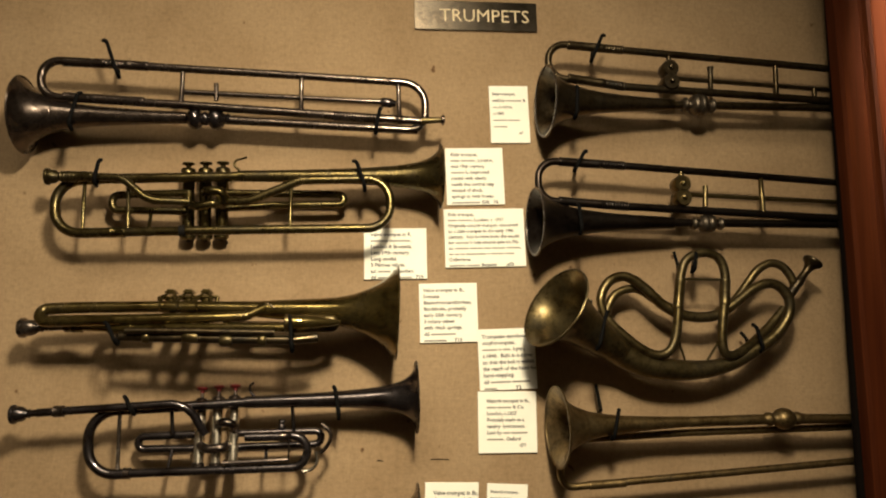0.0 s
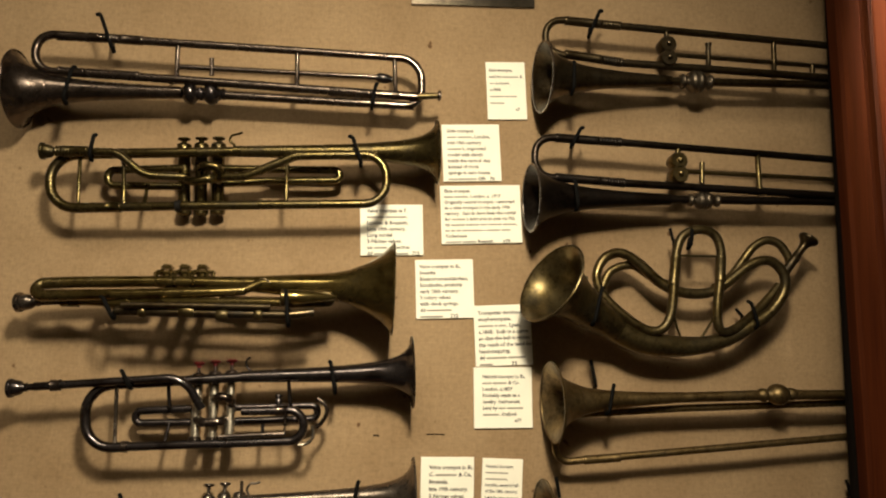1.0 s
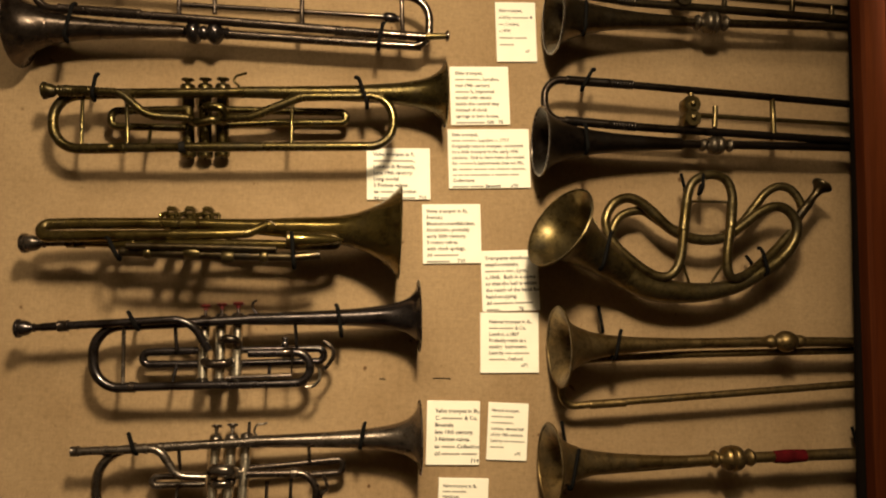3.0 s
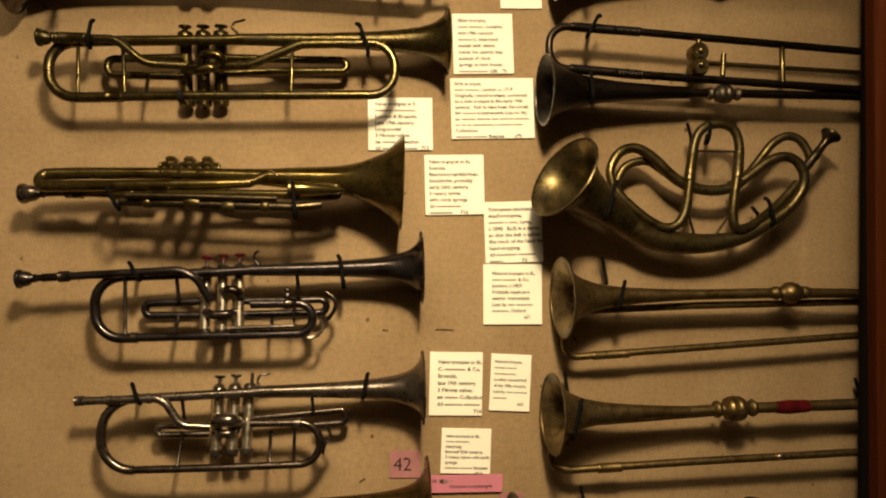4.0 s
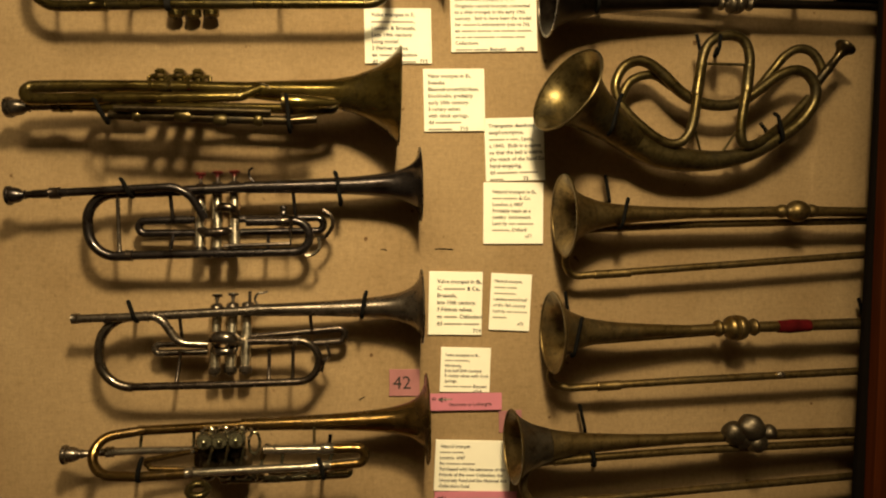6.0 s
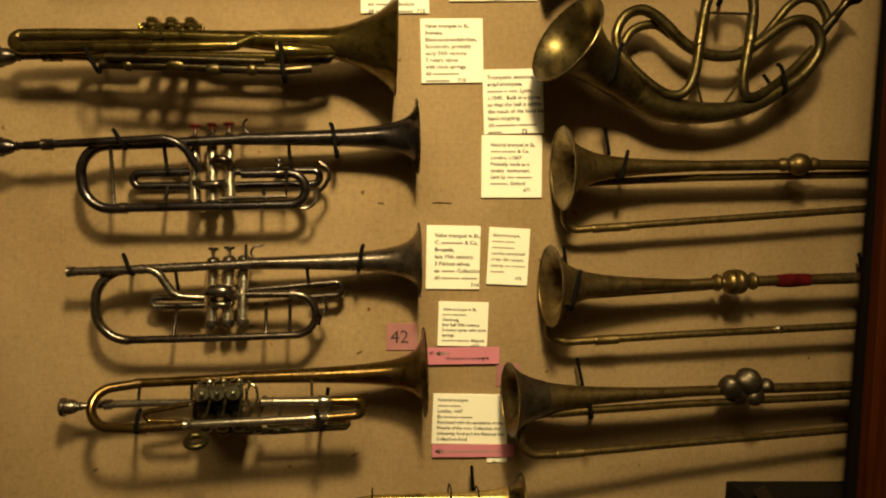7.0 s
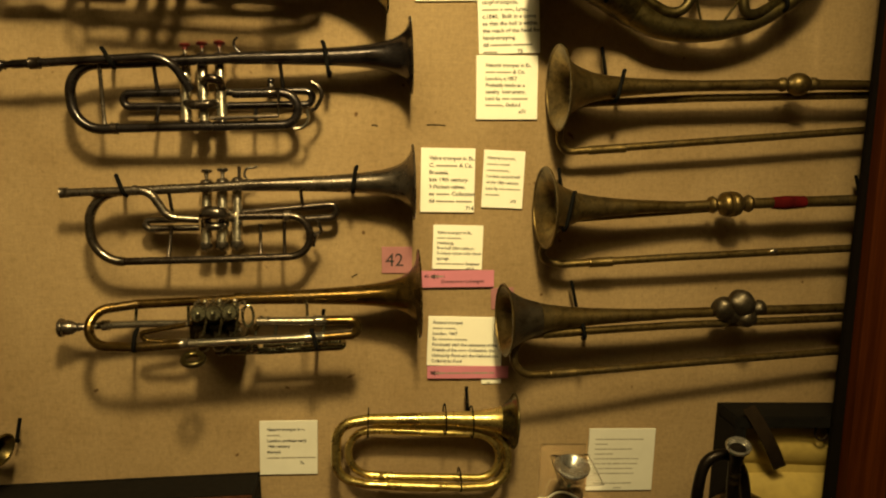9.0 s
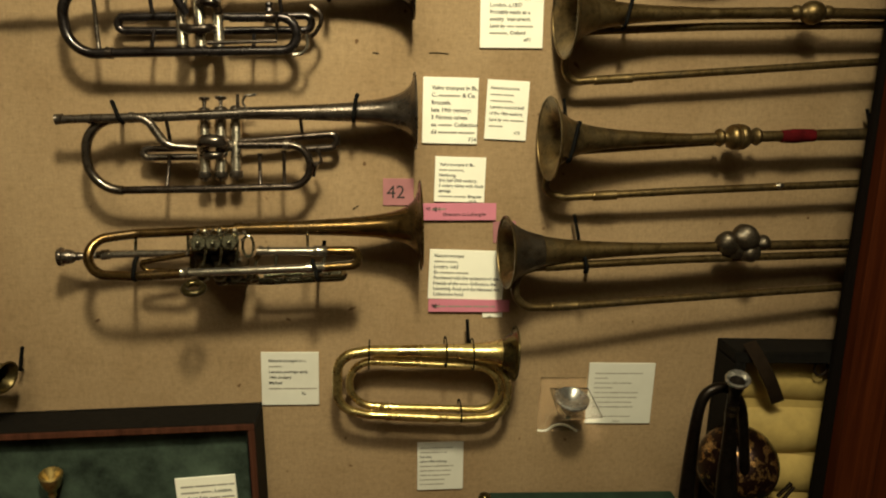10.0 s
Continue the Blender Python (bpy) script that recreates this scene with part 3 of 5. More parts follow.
tube("lower_tube", bend([(-0.370, -0.062, 1.875), (-0.265, -0.068, 1.881), (0.018, -0.068, 1.899), (0.015, -0.068, 1.972), (-0.114, -0.068, 1.962), (-0.184, -0.066, 1.928), (-0.220, -0.062, 1.927)], 0.033), 0.0064, BRASS, tr)
tube("lead_pipe", bend([(-0.446, -0.070, 1.949), (-0.359, -0.072, 1.952), (-0.320, -0.072, 1.921), (-0.266, -0.065, 1.923)], 0.03), 0.0056, BRASS, tr)
mouthpiece((-0.461, -0.070, 1.948), (-0.409, -0.070, 1.950), 0.012, BRASS, tr)
ferrules([((-0.433, -0.070, 1.950), (-0.398, -0.070, 1.951)), ((-0.369, -0.062, 1.875), (-0.349, -0.063, 1.876))], 0.0076, BRASS, tr)
lathe("black_band", (-0.276, -0.068, 1.880), (-0.267, -0.068, 1.881), [(0, 0.0064), (0.1, 0.0082), (0.9, 0.0082), (1, 0.0064)], LEATHER, tr, "black band round the lower tube", sides=16)
piston_valves([(-0.2793, -0.030, 1.9730), (-0.2547, -0.030, 1.9751), (-0.2301, -0.030, 1.9771)], [(-0.2741, -0.022, 1.8824), (-0.2504, -0.022, 1.8834), (-0.2266, -0.022, 1.8856)], 0.0088, BRASS, BRASS, tr, (1, 1, 1), stem=0.013)
tube("valve_slide", bend([(-0.2264, -0.035, 1.9458), (-0.0523, -0.035, 1.9528), (-0.0513, -0.035, 1.9377), (-0.1560, -0.035, 1.9307), (-0.2204, -0.035, 1.9236)], 0.008), 0.0056, BRASS, tr)
tube("valve_slide", bend([(-0.2783, -0.035, 1.9433), (-0.3817, -0.035, 1.9342), (-0.3797, -0.035, 1.9121), (-0.2763, -0.035, 1.9161)], 0.010), 0.0056, BRASS, tr)
tube("valve_slide", bend([(-0.2473, -0.050, 1.9385), (-0.2419, -0.072, 1.9394), (-0.2187, -0.072, 1.9384), (-0.2176, -0.064, 1.9260)], 0.010), 0.0064, BRASS, tr)
tube("valve_knuckle", bend([(-0.2695, -0.050, 1.9234), (-0.2538, -0.066, 1.9168), (-0.2306, -0.066, 1.9229), (-0.2220, -0.050, 1.9254)], 0.01), 0.0064, BRASS, tr)
for a, b in (((-0.412, -0.060, 1.946), (-0.408, -0.060, 1.873)), ((-0.351, -0.065, 1.941), (-0.346, -0.063, 1.877)), ((-0.322, -0.045, 1.913), (-0.319, -0.063, 1.878)), ((-0.126, -0.068, 1.961), (-0.124, -0.068, 1.891)), ((-0.127, -0.045, 1.946), (-0.126, -0.066, 1.957))):
    stay(a, b, 0.0026, BRASS, tr)
tube("finger_hook", flow([(-0.202, -0.055, 1.976), (-0.210, -0.055, 1.982), (-0.208, -0.055, 1.990), (-0.200, -0.055, 1.993), (-0.193, -0.055, 1.996)]), 0.0018, BRASS, tr, sides=8)
hook((-0.424, 0.000, 1.972), (-0.392, -0.082, 1.938), (-0.390, -0.080, 1.974), -.082)
hook((-0.023, 0.000, 1.986), (-0.021, -0.082, 1.951), (-0.035, -0.080, 1.993), -.082)

winding((-0.442, -0.070, 1.949), (-0.416, -0.070, 1.950), 0.0074, BRASS, tr)

# blackened silver, red buttons
tr = thing("valve_trumpet", "blackened silver piston valve trumpet with red-topped finger buttons", "trumpet", G)
bell((-0.171, -0.050, 1.648), (0.065, -0.050, 1.661), 0.008, 0.0496, SILVER_DARK, tr, 0.48, rim_mat=SILVER)
tube("bell_tube", bend([(-0.167, -0.050, 1.648), (-0.277, -0.052, 1.638), (-0.375, -0.057, 1.630), (-0.366, -0.060, 1.548), (-0.316, -0.060, 1.552)], 0.036), 0.0068, SILVER_DARK, tr)
tube("lower_tube", bend([(-0.319, -0.060, 1.552), (-0.193, -0.064, 1.559), (-0.081, -0.064, 1.565), (-0.083, -0.064, 1.606), (-0.166, -0.064, 1.602)], 0.022), 0.006, SILVER_DARK, tr)
tube("lead_pipe", bend([(-0.437, -0.066, 1.628), (-0.245, -0.068, 1.646), (-0.221, -0.056, 1.604)], 0.036), 0.0056, SILVER_DARK, tr)
mouthpiece((-0.469, -0.066, 1.625), (-0.412, -0.066, 1.630), 0.0128, SILVER_DARK, tr)
ferrules([((-0.416, -0.066, 1.630), (-0.403, -0.066, 1.631)), ((-0.321, -0.060, 1.552), (-0.312, -0.060, 1.552)), ((-0.121, -0.064, 1.604), (-0.104, -0.064, 1.605))], 0.0076, SILVER, tr)
piston_valves([(-0.2333, -0.031, 1.6425), (-0.2108, -0.031, 1.6456), (-0.1882, -0.031, 1.6476)], [(-0.2290, -0.046, 1.5615), (-0.2058, -0.046, 1.5615), (-0.1826, -0.046, 1.5625)], 0.0072, VALVE_NICKEL, SILVER, tr, (1, 1, 1), RED_BUTTON, 0.020)
tube("valve_slide", bend([(-0.2324, -0.034, 1.6028), (-0.3133, -0.034, 1.5978), (-0.3123, -0.034, 1.5806), (-0.2355, -0.034, 1.5836)], 0.009), 0.0056, SILVER_DARK, tr)
tube("valve_slide", bend([(-0.1824, -0.034, 1.6049), (-0.0665, -0.034, 1.6109), (-0.0655, -0.034, 1.5928), (-0.1773, -0.034, 1.5867)], 0.009), 0.0052, SILVER_DARK, tr)
tube("valve_knuckle", bend([(-0.2300, -0.042, 1.5885), (-0.2168, -0.060, 1.5854), (-0.1944, -0.060, 1.5874), (-0.1903, -0.042, 1.5895)], 0.008), 0.006, SILVER, tr)
tube("valve_knuckle", bend([(-0.2066, -0.042, 1.6169), (-0.1985, -0.058, 1.6210), (-0.1832, -0.058, 1.6190), (-0.1842, -0.042, 1.6098)], 0.008), 0.006, SILVER, tr)
tube("trigger_rod", [(-0.192, -0.075, 1.569), (-0.106, -0.075, 1.575), (-0.106, -0.075, 1.603)], 0.0024, SILVER, tr, sides=8)
tube("water_key", flow([(-0.066, -0.060, 1.622), (-0.054, -0.060, 1.613), (-0.052, -0.060, 1.601), (-0.059, -0.060, 1.588), (-0.065, -0.060, 1.583)]), 0.0028, SILVER, tr, sides=8)
tube("water_key", flow([(-0.070, -0.066, 1.585), (-0.068, -0.066, 1.572), (-0.075, -0.066, 1.562), (-0.087, -0.066, 1.559)]), 0.0024, NICKEL, tr, sides=8)
stay((-0.334, -0.058, 1.632), (-0.329, -0.060, 1.555), 0.0026, SILVER_GREY, tr)
for a, b in (((-0.268, -0.055, 1.640), (-0.265, -0.048, 1.603)), ((-0.264, -0.046, 1.583), (-0.265, -0.060, 1.558)), ((-0.107, -0.050, 1.644), (-0.103, -0.046, 1.611)), ((-0.139, -0.045, 1.585), (-0.137, -0.060, 1.565))):
    stay(a, b, 0.0026, SILVER_DARK, tr)
tube("finger_hook", flow([(-0.159, -0.050, 1.656), (-0.165, -0.050, 1.662), (-0.166, -0.050, 1.670), (-0.161, -0.050, 1.675)]), 0.0018, SILVER_DARK, tr, sides=8)
lathe("lyre_knob", (-0.121, -0.034, 1.626), (-0.121, -0.034, 1.612), [(0, 0.0020), (0.1, 0.0050), (0.3, 0.0056), (0.45, 0.0036), (0.6, 0.0052), (0.9, 0.0056), (1, 0.003)], SILVER_DARK, tr, sides=14)
hook((-0.337, 0.000, 1.640), (-0.312, -0.080, 1.629), (-0.323, -0.078, 1.651), -.080)
hook((-0.045, 0.000, 1.640), (-0.042, -0.072, 1.629), (-0.049, -0.070, 1.671), -.072)

# dull silver in B flat, no mouthpiece
tr = thing("valve_trumpet", "dull silver piston valve trumpet without mouthpiece, one button missing", "trumpet", G)
bell((-0.159, -0.050, 1.482), (0.073, -0.050, 1.493), 0.008, 0.0504, SILVER_GREY, tr, 0.5)
tube("bell_tube", bend([(-0.155, -0.050, 1.482), (-0.271, -0.052, 1.473), (-0.355, -0.057, 1.467), (-0.352, -0.060, 1.377), (-0.309, -0.060, 1.377)], 0.042), 0.0064, SILVER_GREY, tr)
tube("lower_tube", bend([(-0.313, -0.060, 1.377), (-0.191, -0.064, 1.383), (-0.064, -0.064, 1.390), (-0.066, -0.064, 1.445), (-0.159, -0.064, 1.442)], 0.028), 0.0052, SILVER, tr)
tube("lead_pipe", bend([(-0.384, -0.066, 1.467), (-0.274, -0.068, 1.474), (-0.249, -0.068, 1.438), (-0.212, -0.062, 1.436)], 0.022), 0.0056, SILVER_GREY, tr)
ferrules([((-0.386, -0.066, 1.467), (-0.376, -0.066, 1.468)), ((-0.345, -0.066, 1.469), (-0.341, -0.066, 1.469)), ((-0.294, -0.067, 1.473), (-0.288, -0.067, 1.473)), ((-0.100, -0.064, 1.444), (-0.091, -0.064, 1.444))], 0.0069, SILVER_GREY, tr)
piston_valves([(-0.2089, -0.027, 1.4779), (-0.1873, -0.027, 1.4801), (-0.1667, -0.027, 1.4821)], [(-0.2059, -0.046, 1.3983), (-0.1847, -0.046, 1.3993), (-0.1646, -0.046, 1.4013)], 0.0072, VALVE_NICKEL, SILVER_GREY, tr, (1, 1, 0), None, 0.019)
tube("valve_stem", [(-0.1635, -0.034, 1.4848), (-0.1635, -0.034, 1.5063)], 0.0024, SILVER_GREY, tr, sides=8)
tube("valve_slide", bend([(-0.2174, -0.034, 1.4212), (-0.2882, -0.034, 1.4182), (-0.2882, -0.034, 1.4303), (-0.2194, -0.034, 1.4333)], 0.006), 0.0048, SILVER_GREY, tr)
tube("valve_slide", bend([(-0.1610, -0.034, 1.4433), (-0.0325, -0.034, 1.4585), (-0.0315, -0.034, 1.4403), (-0.0750, -0.034, 1.4362)], 0.010), 0.0052, SILVER, tr)
tube("valve_knuckle", bend([(-0.207, -0.042, 1.440), (-0.203, -0.064, 1.446), (-0.181, -0.066, 1.446), (-0.178, -0.042, 1.438)], 0.010), 0.0088, SILVER_GREY, tr)
tube("valve_knuckle", bend([(-0.207, -0.042, 1.426), (-0.200, -0.058, 1.426), (-0.184, -0.058, 1.427), (-0.181, -0.042, 1.428)], 0.008), 0.0058, SILVER_GREY, tr)
tube("water_key", flow([(-0.057, -0.060, 1.441), (-0.053, -0.060, 1.432), (-0.051, -0.060, 1.423), (-0.057, -0.060, 1.418), (-0.061, -0.060, 1.402)]), 0.0021, SILVER, tr, sides=8)
lathe("water_key_cap", (-0.058, -0.055, 1.417), (-0.057, -0.070, 1.420), [(0, 0.004), (0.8, 0.004), (1, 0.0032)], SILVER, tr, sides=14)
for a, b in (((-0.252, -0.055, 1.474), (-0.249, -0.050, 1.443)), ((-0.251, -0.046, 1.423), (-0.253, -0.060, 1.381)), ((-0.080, -0.050, 1.483), (-0.077, -0.046, 1.456)), ((-0.133, -0.050, 1.430), (-0.131, -0.062, 1.387)), ((-0.100, -0.060, 1.436), (-0.099, -0.063, 1.390))):
    stay(a, b, 0.0024, SILVER, tr)
tube("finger_hook", flow([(-0.150, -0.050, 1.489), (-0.154, -0.050, 1.497), (-0.150, -0.050, 1.505), (-0.143, -0.050, 1.506), (-0.137, -0.050, 1.508)]), 0.0016, SILVER_GREY, tr, sides=8)
hook((-0.327, 0.000, 1.467), (-0.302, -0.080, 1.466), (-0.311, -0.078, 1.491), -.080)
hook((-0.010, 0.000, 1.481), (-0.009, -0.072, 1.478), (-0.005, -0.070, 1.511), -.072)

# ---- valve trumpets with rotary valves ----
tr = thing("rotary_trumpet", "slim brass rotary valve trumpet seen edge-on with a broad bell", "trumpet", G)
lathe("bell", (-0.290, -0.068, 1.774), (0.032, -0.068, 1.777), [(0, 0.0076), (0.2, 0.0090), (0.4, 0.0112), (0.55, 0.0148), (0.66, 0.0172), (0.74, 0.0196), (0.81, 0.0245), (0.87, 0.0320), (0.92, 0.0410), (0.955, 0.0500), (0.98, 0.0585), (1, 0.0650),
      (0.998, 0.0640), (0.978, 0.0575), (0.953, 0.0490), (0.918, 0.0400), (0.868, 0.0310), (0.808, 0.0235), (0.738, 0.0186), (0.6, 0.0120), (0.6, 0.0005)], BRASS_GOLD, tr, sides=56)
lathe("bell_rim", (-0.290, -0.068, 1.774), (0.032, -0.068, 1.777), [(0.996, 0.0642), (0.997, 0.0660), (1.001, 0.0664), (1.004, 0.0656), (1.003, 0.0636), (0.998, 0.0634)], BRASS_GOLD, tr, sides=56, closed=False)
tube("bell_tube", bend([(-0.286, -0.068, 1.774), (-0.399, -0.072, 1.768), (-0.443, -0.076, 1.764), (-0.440, -0.086, 1.747), (-0.342, -0.090, 1.752), (-0.212, -0.090, 1.760), (-0.173, -0.085, 1.764), (-0.150, -0.075, 1.777)], 0.014), [0.0080, 0.0080, 0.0079, 0.0078, 0.0074, 0.0070, 0.0064], BRASS_GOLD, tr)
tube("lead_pipe", [(-0.410, -0.066, 1.743), (-0.327, -0.085, 1.742), (-0.189, -0.100, 1.747), (-0.103, -0.105, 1.749)], 0.0058, BRASS_GOLD, tr)
mouthpiece((-0.474, -0.060, 1.739), (-0.400, -0.067, 1.743), 0.0136, SILVER_GREY, tr)
ferrules([((-0.413, -0.066, 1.743), (-0.401, -0.068, 1.743)), ((-0.398, -0.069, 1.743), (-0.390, -0.070, 1.743)), ((-0.352, -0.080, 1.742), (-0.318, -0.087, 1.742))], 0.0082, BRASS_GOLD, tr)
tube("valve_slide", bend([(-0.330, -0.104, 1.730), (-0.260, -0.110, 1.730), (-0.186, -0.110, 1.731), (-0.106, -0.110, 1.732), (-0.074, -0.106, 1.737)], 0.012), 0.0060, BRASS_DARK, tr)
tube("valve_slide", bend([(-0.320, -0.116, 1.737), (-0.240, -0.118, 1.739), (-0.130, -0.118, 1.741)], 0.01), 0.0042, BRASS_DARK, tr)
lathe("slide_bow", (-0.116, -0.115, 1.755), (-0.045, -0.100, 1.759), [(0, 0.0088), (0.03, 0.0100), (0.4, 0.0092), (0.8, 0.0056), (1, 0.0018)], BRASS_GOLD, tr)
lathe("slide_collar", (-0.118, -0.115, 1.755), (-0.110, -0.114, 1.755), [(0, 0.0096), (0.1, 0.0110), (0.9, 0.0110), (1, 0.0096)], BRASS_DULL, tr)
tube("valve_slide", bend([(-0.112, -0.090, 1.747), (-0.052, -0.084, 1.752), (-0.053, -0.084, 1.764), (-0.101, -0.088, 1.763)], 0.006), 0.0052, BRASS_DULL, tr)
for a, b, c in (((-0.281, -0.060, 1.764), (-0.281, -0.054, 1.787), (-0.282, -0.052, 1.795)), ((-0.257, -0.060, 1.765), (-0.257, -0.054, 1.788), (-0.258, -0.052, 1.796)), ((-0.233, -0.060, 1.766), (-0.233, -0.054, 1.789), (-0.234, -0.052, 1.797))):
    v = lathe("rotary_valve", a, b, [(0, 0.0088), (0.3, 0.0088), (0.4, 0.0064), (0.7, 0.0064), (0.8, 0.008), (1, 0.008)], BRASS_GOLD, tr)
    c = Vector(c)
    box("touch_plate", (c.x - 0.0072, c.y - 0.012, c.z - 0.0032), (c.x + 0.0072, c.y + 0.012, c.z + 0.0040), BRASS_GOLD, v, bevel=0.0025)
    for d in (-0.0085, 0.0085):
        lathe("hinge_knuckle", c + Vector((d, -0.016, -0.008)), c + Vector((d, 0.004, -0.008)), [(0, 0.0014), (0.1, 0.0034), (0.9, 0.0034), (1, 0.0014)], BRASS_GOLD, v, sides=12)
    tube("lever", [c + Vector((-0.004, -0.010, -0.003)), c + Vector((-0.010, -0.020, -0.014)), c + Vector((-0.007, -0.026, -0.026))], 0.0022, BRASS_GOLD, v, sides=8)
    tube("lever", [c + Vector((0.006, -0.010, -0.003)), c + Vector((0.011, -0.018, -0.018))], 0.0022, BRASS_GOLD, v, sides=8)
a, b = Vector((-0.296, -0.062, 1.787)), Vector((-0.217, -0.062, 1.791))
tube("lever_axle", [a, b], 0.0024, BRASS_GOLD, tr, sides=8)
stay(a, (-0.293, -0.064, 1.768), 0.0026, BRASS_GOLD, tr)
stay(b, (-0.219, -0.064, 1.772), 0.0026, BRASS_GOLD, tr)
for a, b in (((-0.248, -0.112, 1.732), (-0.228, -0.112, 1.732)), ((-0.300, -0.108, 1.730), (-0.290, -0.108, 1.730)), ((-0.200, -0.112, 1.729), (-0.184, -0.112, 1.729)), ((-0.151, -0.112, 1.731), (-0.140, -0.112, 1.731))):
    lathe("valve_cap", a, b, [(0, 0.0064), (0.2, 0.0082), (0.8, 0.0082), (1, 0.0064)], BRASS_DULL, tr, sides=16)
tube("valve_slide", bend([(-0.300, -0.048, 1.751), (-0.365, -0.048, 1.749), (-0.365, -0.072, 1.746), (-0.280, -0.074, 1.747)], 0.011), 0.0058, BRASS_DULL, tr)
tube("valve_slide", bend([(-0.210, -0.044, 1.754), (-0.070, -0.044, 1.756), (-0.070, -0.068, 1.752), (-0.205, -0.070, 1.751)], 0.011), 0.0058, BRASS_DULL, tr)
for x in (-0.281, -0.257, -0.233):
    lathe("valve_drum", (x + 0.002, -0.045, 1.750), (x + 0.006, -0.105, 1.737), [(0, 0.005), (0.04, 0.0070), (0.9, 0.0070), (1, 0.005)], BRASS_DARK, tr, sides=20)
tube("thumb_hook", flow([(-0.160, -0.076, 1.776), (-0.149, -0.080, 1.782), (-0.141, -0.080, 1.780), (-0.136, -0.080, 1.776)]), 0.0013, BRASS_DARK, tr, sides=8)
hook((-0.366, 0.000, 1.752), (-0.330, -0.118, 1.719), (-0.344, -0.114, 1.746), -.120)
hook((-0.118, 0.000, 1.747), (-0.105, -0.128, 1.717), (-0.110, -0.126, 1.762), -.130)

tr = thing("rotary_trumpet", "red-gold brass rotary valve trumpet with nickel valves and finger ring", "trumpet", G)
bell((-0.1653, -0.064, 1.3291), (0.0845, -0.064, 1.3400), 0.008, 0.0608, GOLD_BRASS, tr, 0.5)
tube("bell_tube", bend([(-0.1584, -0.064, 1.3291), (-0.2945, -0.064, 1.3200), (-0.3502, -0.080, 1.3136), (-0.3431, -0.106, 1.2734), (-0.2833, -0.112, 1.2743), (-0.2199, -0.112, 1.2792)], 0.040), 0.0064, GOLD_BRASS, tr)
tube("lower_tube", bend([(-0.2238, -0.112, 1.2792), (-0.0668, -0.112, 1.2889), (0.0006, -0.112, 1.2958), (-0.0004, -0.112, 1.3124), (-0.0707, -0.112, 1.3114), (-0.1282, -0.112, 1.3104)], 0.014), 0.0056, NICKEL, tr)
tube("tuning_bow", bend([(-0.0482, -0.112, 1.2899), (0.0015, -0.112, 1.2948), (0.0006, -0.112, 1.3133), (-0.0414, -0.112, 1.3124)], 0.014), 0.0064, GOLD_BRASS, tr)
tube("lead_pipe", [(-0.349, -0.056, 1.288), (-0.286, -0.056, 1.291), (-0.223, -0.058, 1.293)], 0.0052, NICKEL, tr)
mouthpiece((-0.399, -0.056, 1.284), (-0.334, -0.056, 1.288), 0.0128, SILVER_GREY, tr)
ferrules([((-0.343, -0.056, 1.288), (-0.333, -0.056, 1.289)), ((-0.2258, -0.112, 1.2792), (-0.2151, -0.112, 1.2802)), ((-0.0668, -0.112, 1.2889), (-0.0414, -0.112, 1.2909)), ((-0.0560, -0.112, 1.3124), (-0.0385, -0.112, 1.3124)), ((-0.302, -0.056, 1.318), (-0.294, -0.056, 1.318))], 0.0072, NICKEL, tr)
for x, (a, b, top, low) in enumerate((((-0.2190, -0.030, 1.3034), (-0.2030, -0.114, 1.3198), (-0.1980, -0.092, 1.3313), (-0.2096, -0.078, 1.2845)), ((-0.1983, -0.030, 1.3044), (-0.1838, -0.114, 1.3207), (-0.1795, -0.092, 1.3323), (-0.1891, -0.078, 1.2845)), ((-0.1777, -0.030, 1.3053), (-0.1636, -0.114, 1.3217), (-0.1599, -0.092, 1.3332), (-0.1686, -0.078, 1.2855)))):
    v = lathe("rotary_valve", a, b, [(0, 0.0096), (0.6, 0.0096), (0.68, 0.0112), (0.86, 0.0112), (0.9, 0.01), (0.92, 0.0088), (0.92, 0.0032), (1.02, 0.0032), (1.04, 0.0008)], NICKEL_DULL, tr)
    e = Vector(top)
    lathe("lever_post", e + Vector((0, 0, -0.0096)), e + Vector((0, 0, 0.0032)), [(0, 0.0024), (0.5, 0.0024), (0.6, 0.004), (0.8, 0.004), (1, 0.0016)], NICKEL, v, sides=10)
    for d in ((-14, -2), (-9, 3), (8, -4), (13, -14), (-15, -16)):
        c = e + Vector((0.0008 * d[0], -0.004, 0.0008 * d[1]))
        lathe("screw", c, c + Vector((0, -0.006, 0)), [(0, 0.0021), (0.6, 0.0024), (1, 0.0011)], NICKEL, v, sides=8)
    w = Vector(low)
    lathe("lower_drum", w + Vector((0, 0.01, 0.0112)), w + Vector((0, 0.01, -0.0128)), [(0, 0.0078), (0.1, 0.0096), (0.3, 0.0096), (0.36, 0.0078), (0.64, 0.0078), (0.7, 0.009), (1, 0.0078)], BRASS_DARK, v, sides=16)
    tube("lever", flow([e, Vector(a).lerp(Vector(b), 0.9) + Vector((0.0112, 0, 0.0016)), w + Vector((0.0096, -0.016, 0.0064)), w + Vector((0.0024, -0.014, -0.0096))]), 0.0018, NICKEL_DULL, v, sides=8)
tube("lever_frame", [Vector((-0.1453, -0.080, 1.3096)) + Vector((0.0072 * math.cos(k * math.pi / 10), 0, 0.0144 * math.sin(k * math.pi / 10))) for k in range(20)], 0.0019, NICKEL_DULL, tr, closed=True, sides=8)
tube("valve_knuckle", [(-0.1234, -0.104, 1.3143), (-0.1312, -0.104, 1.2977)], 0.004, GOLD_BRASS, tr)
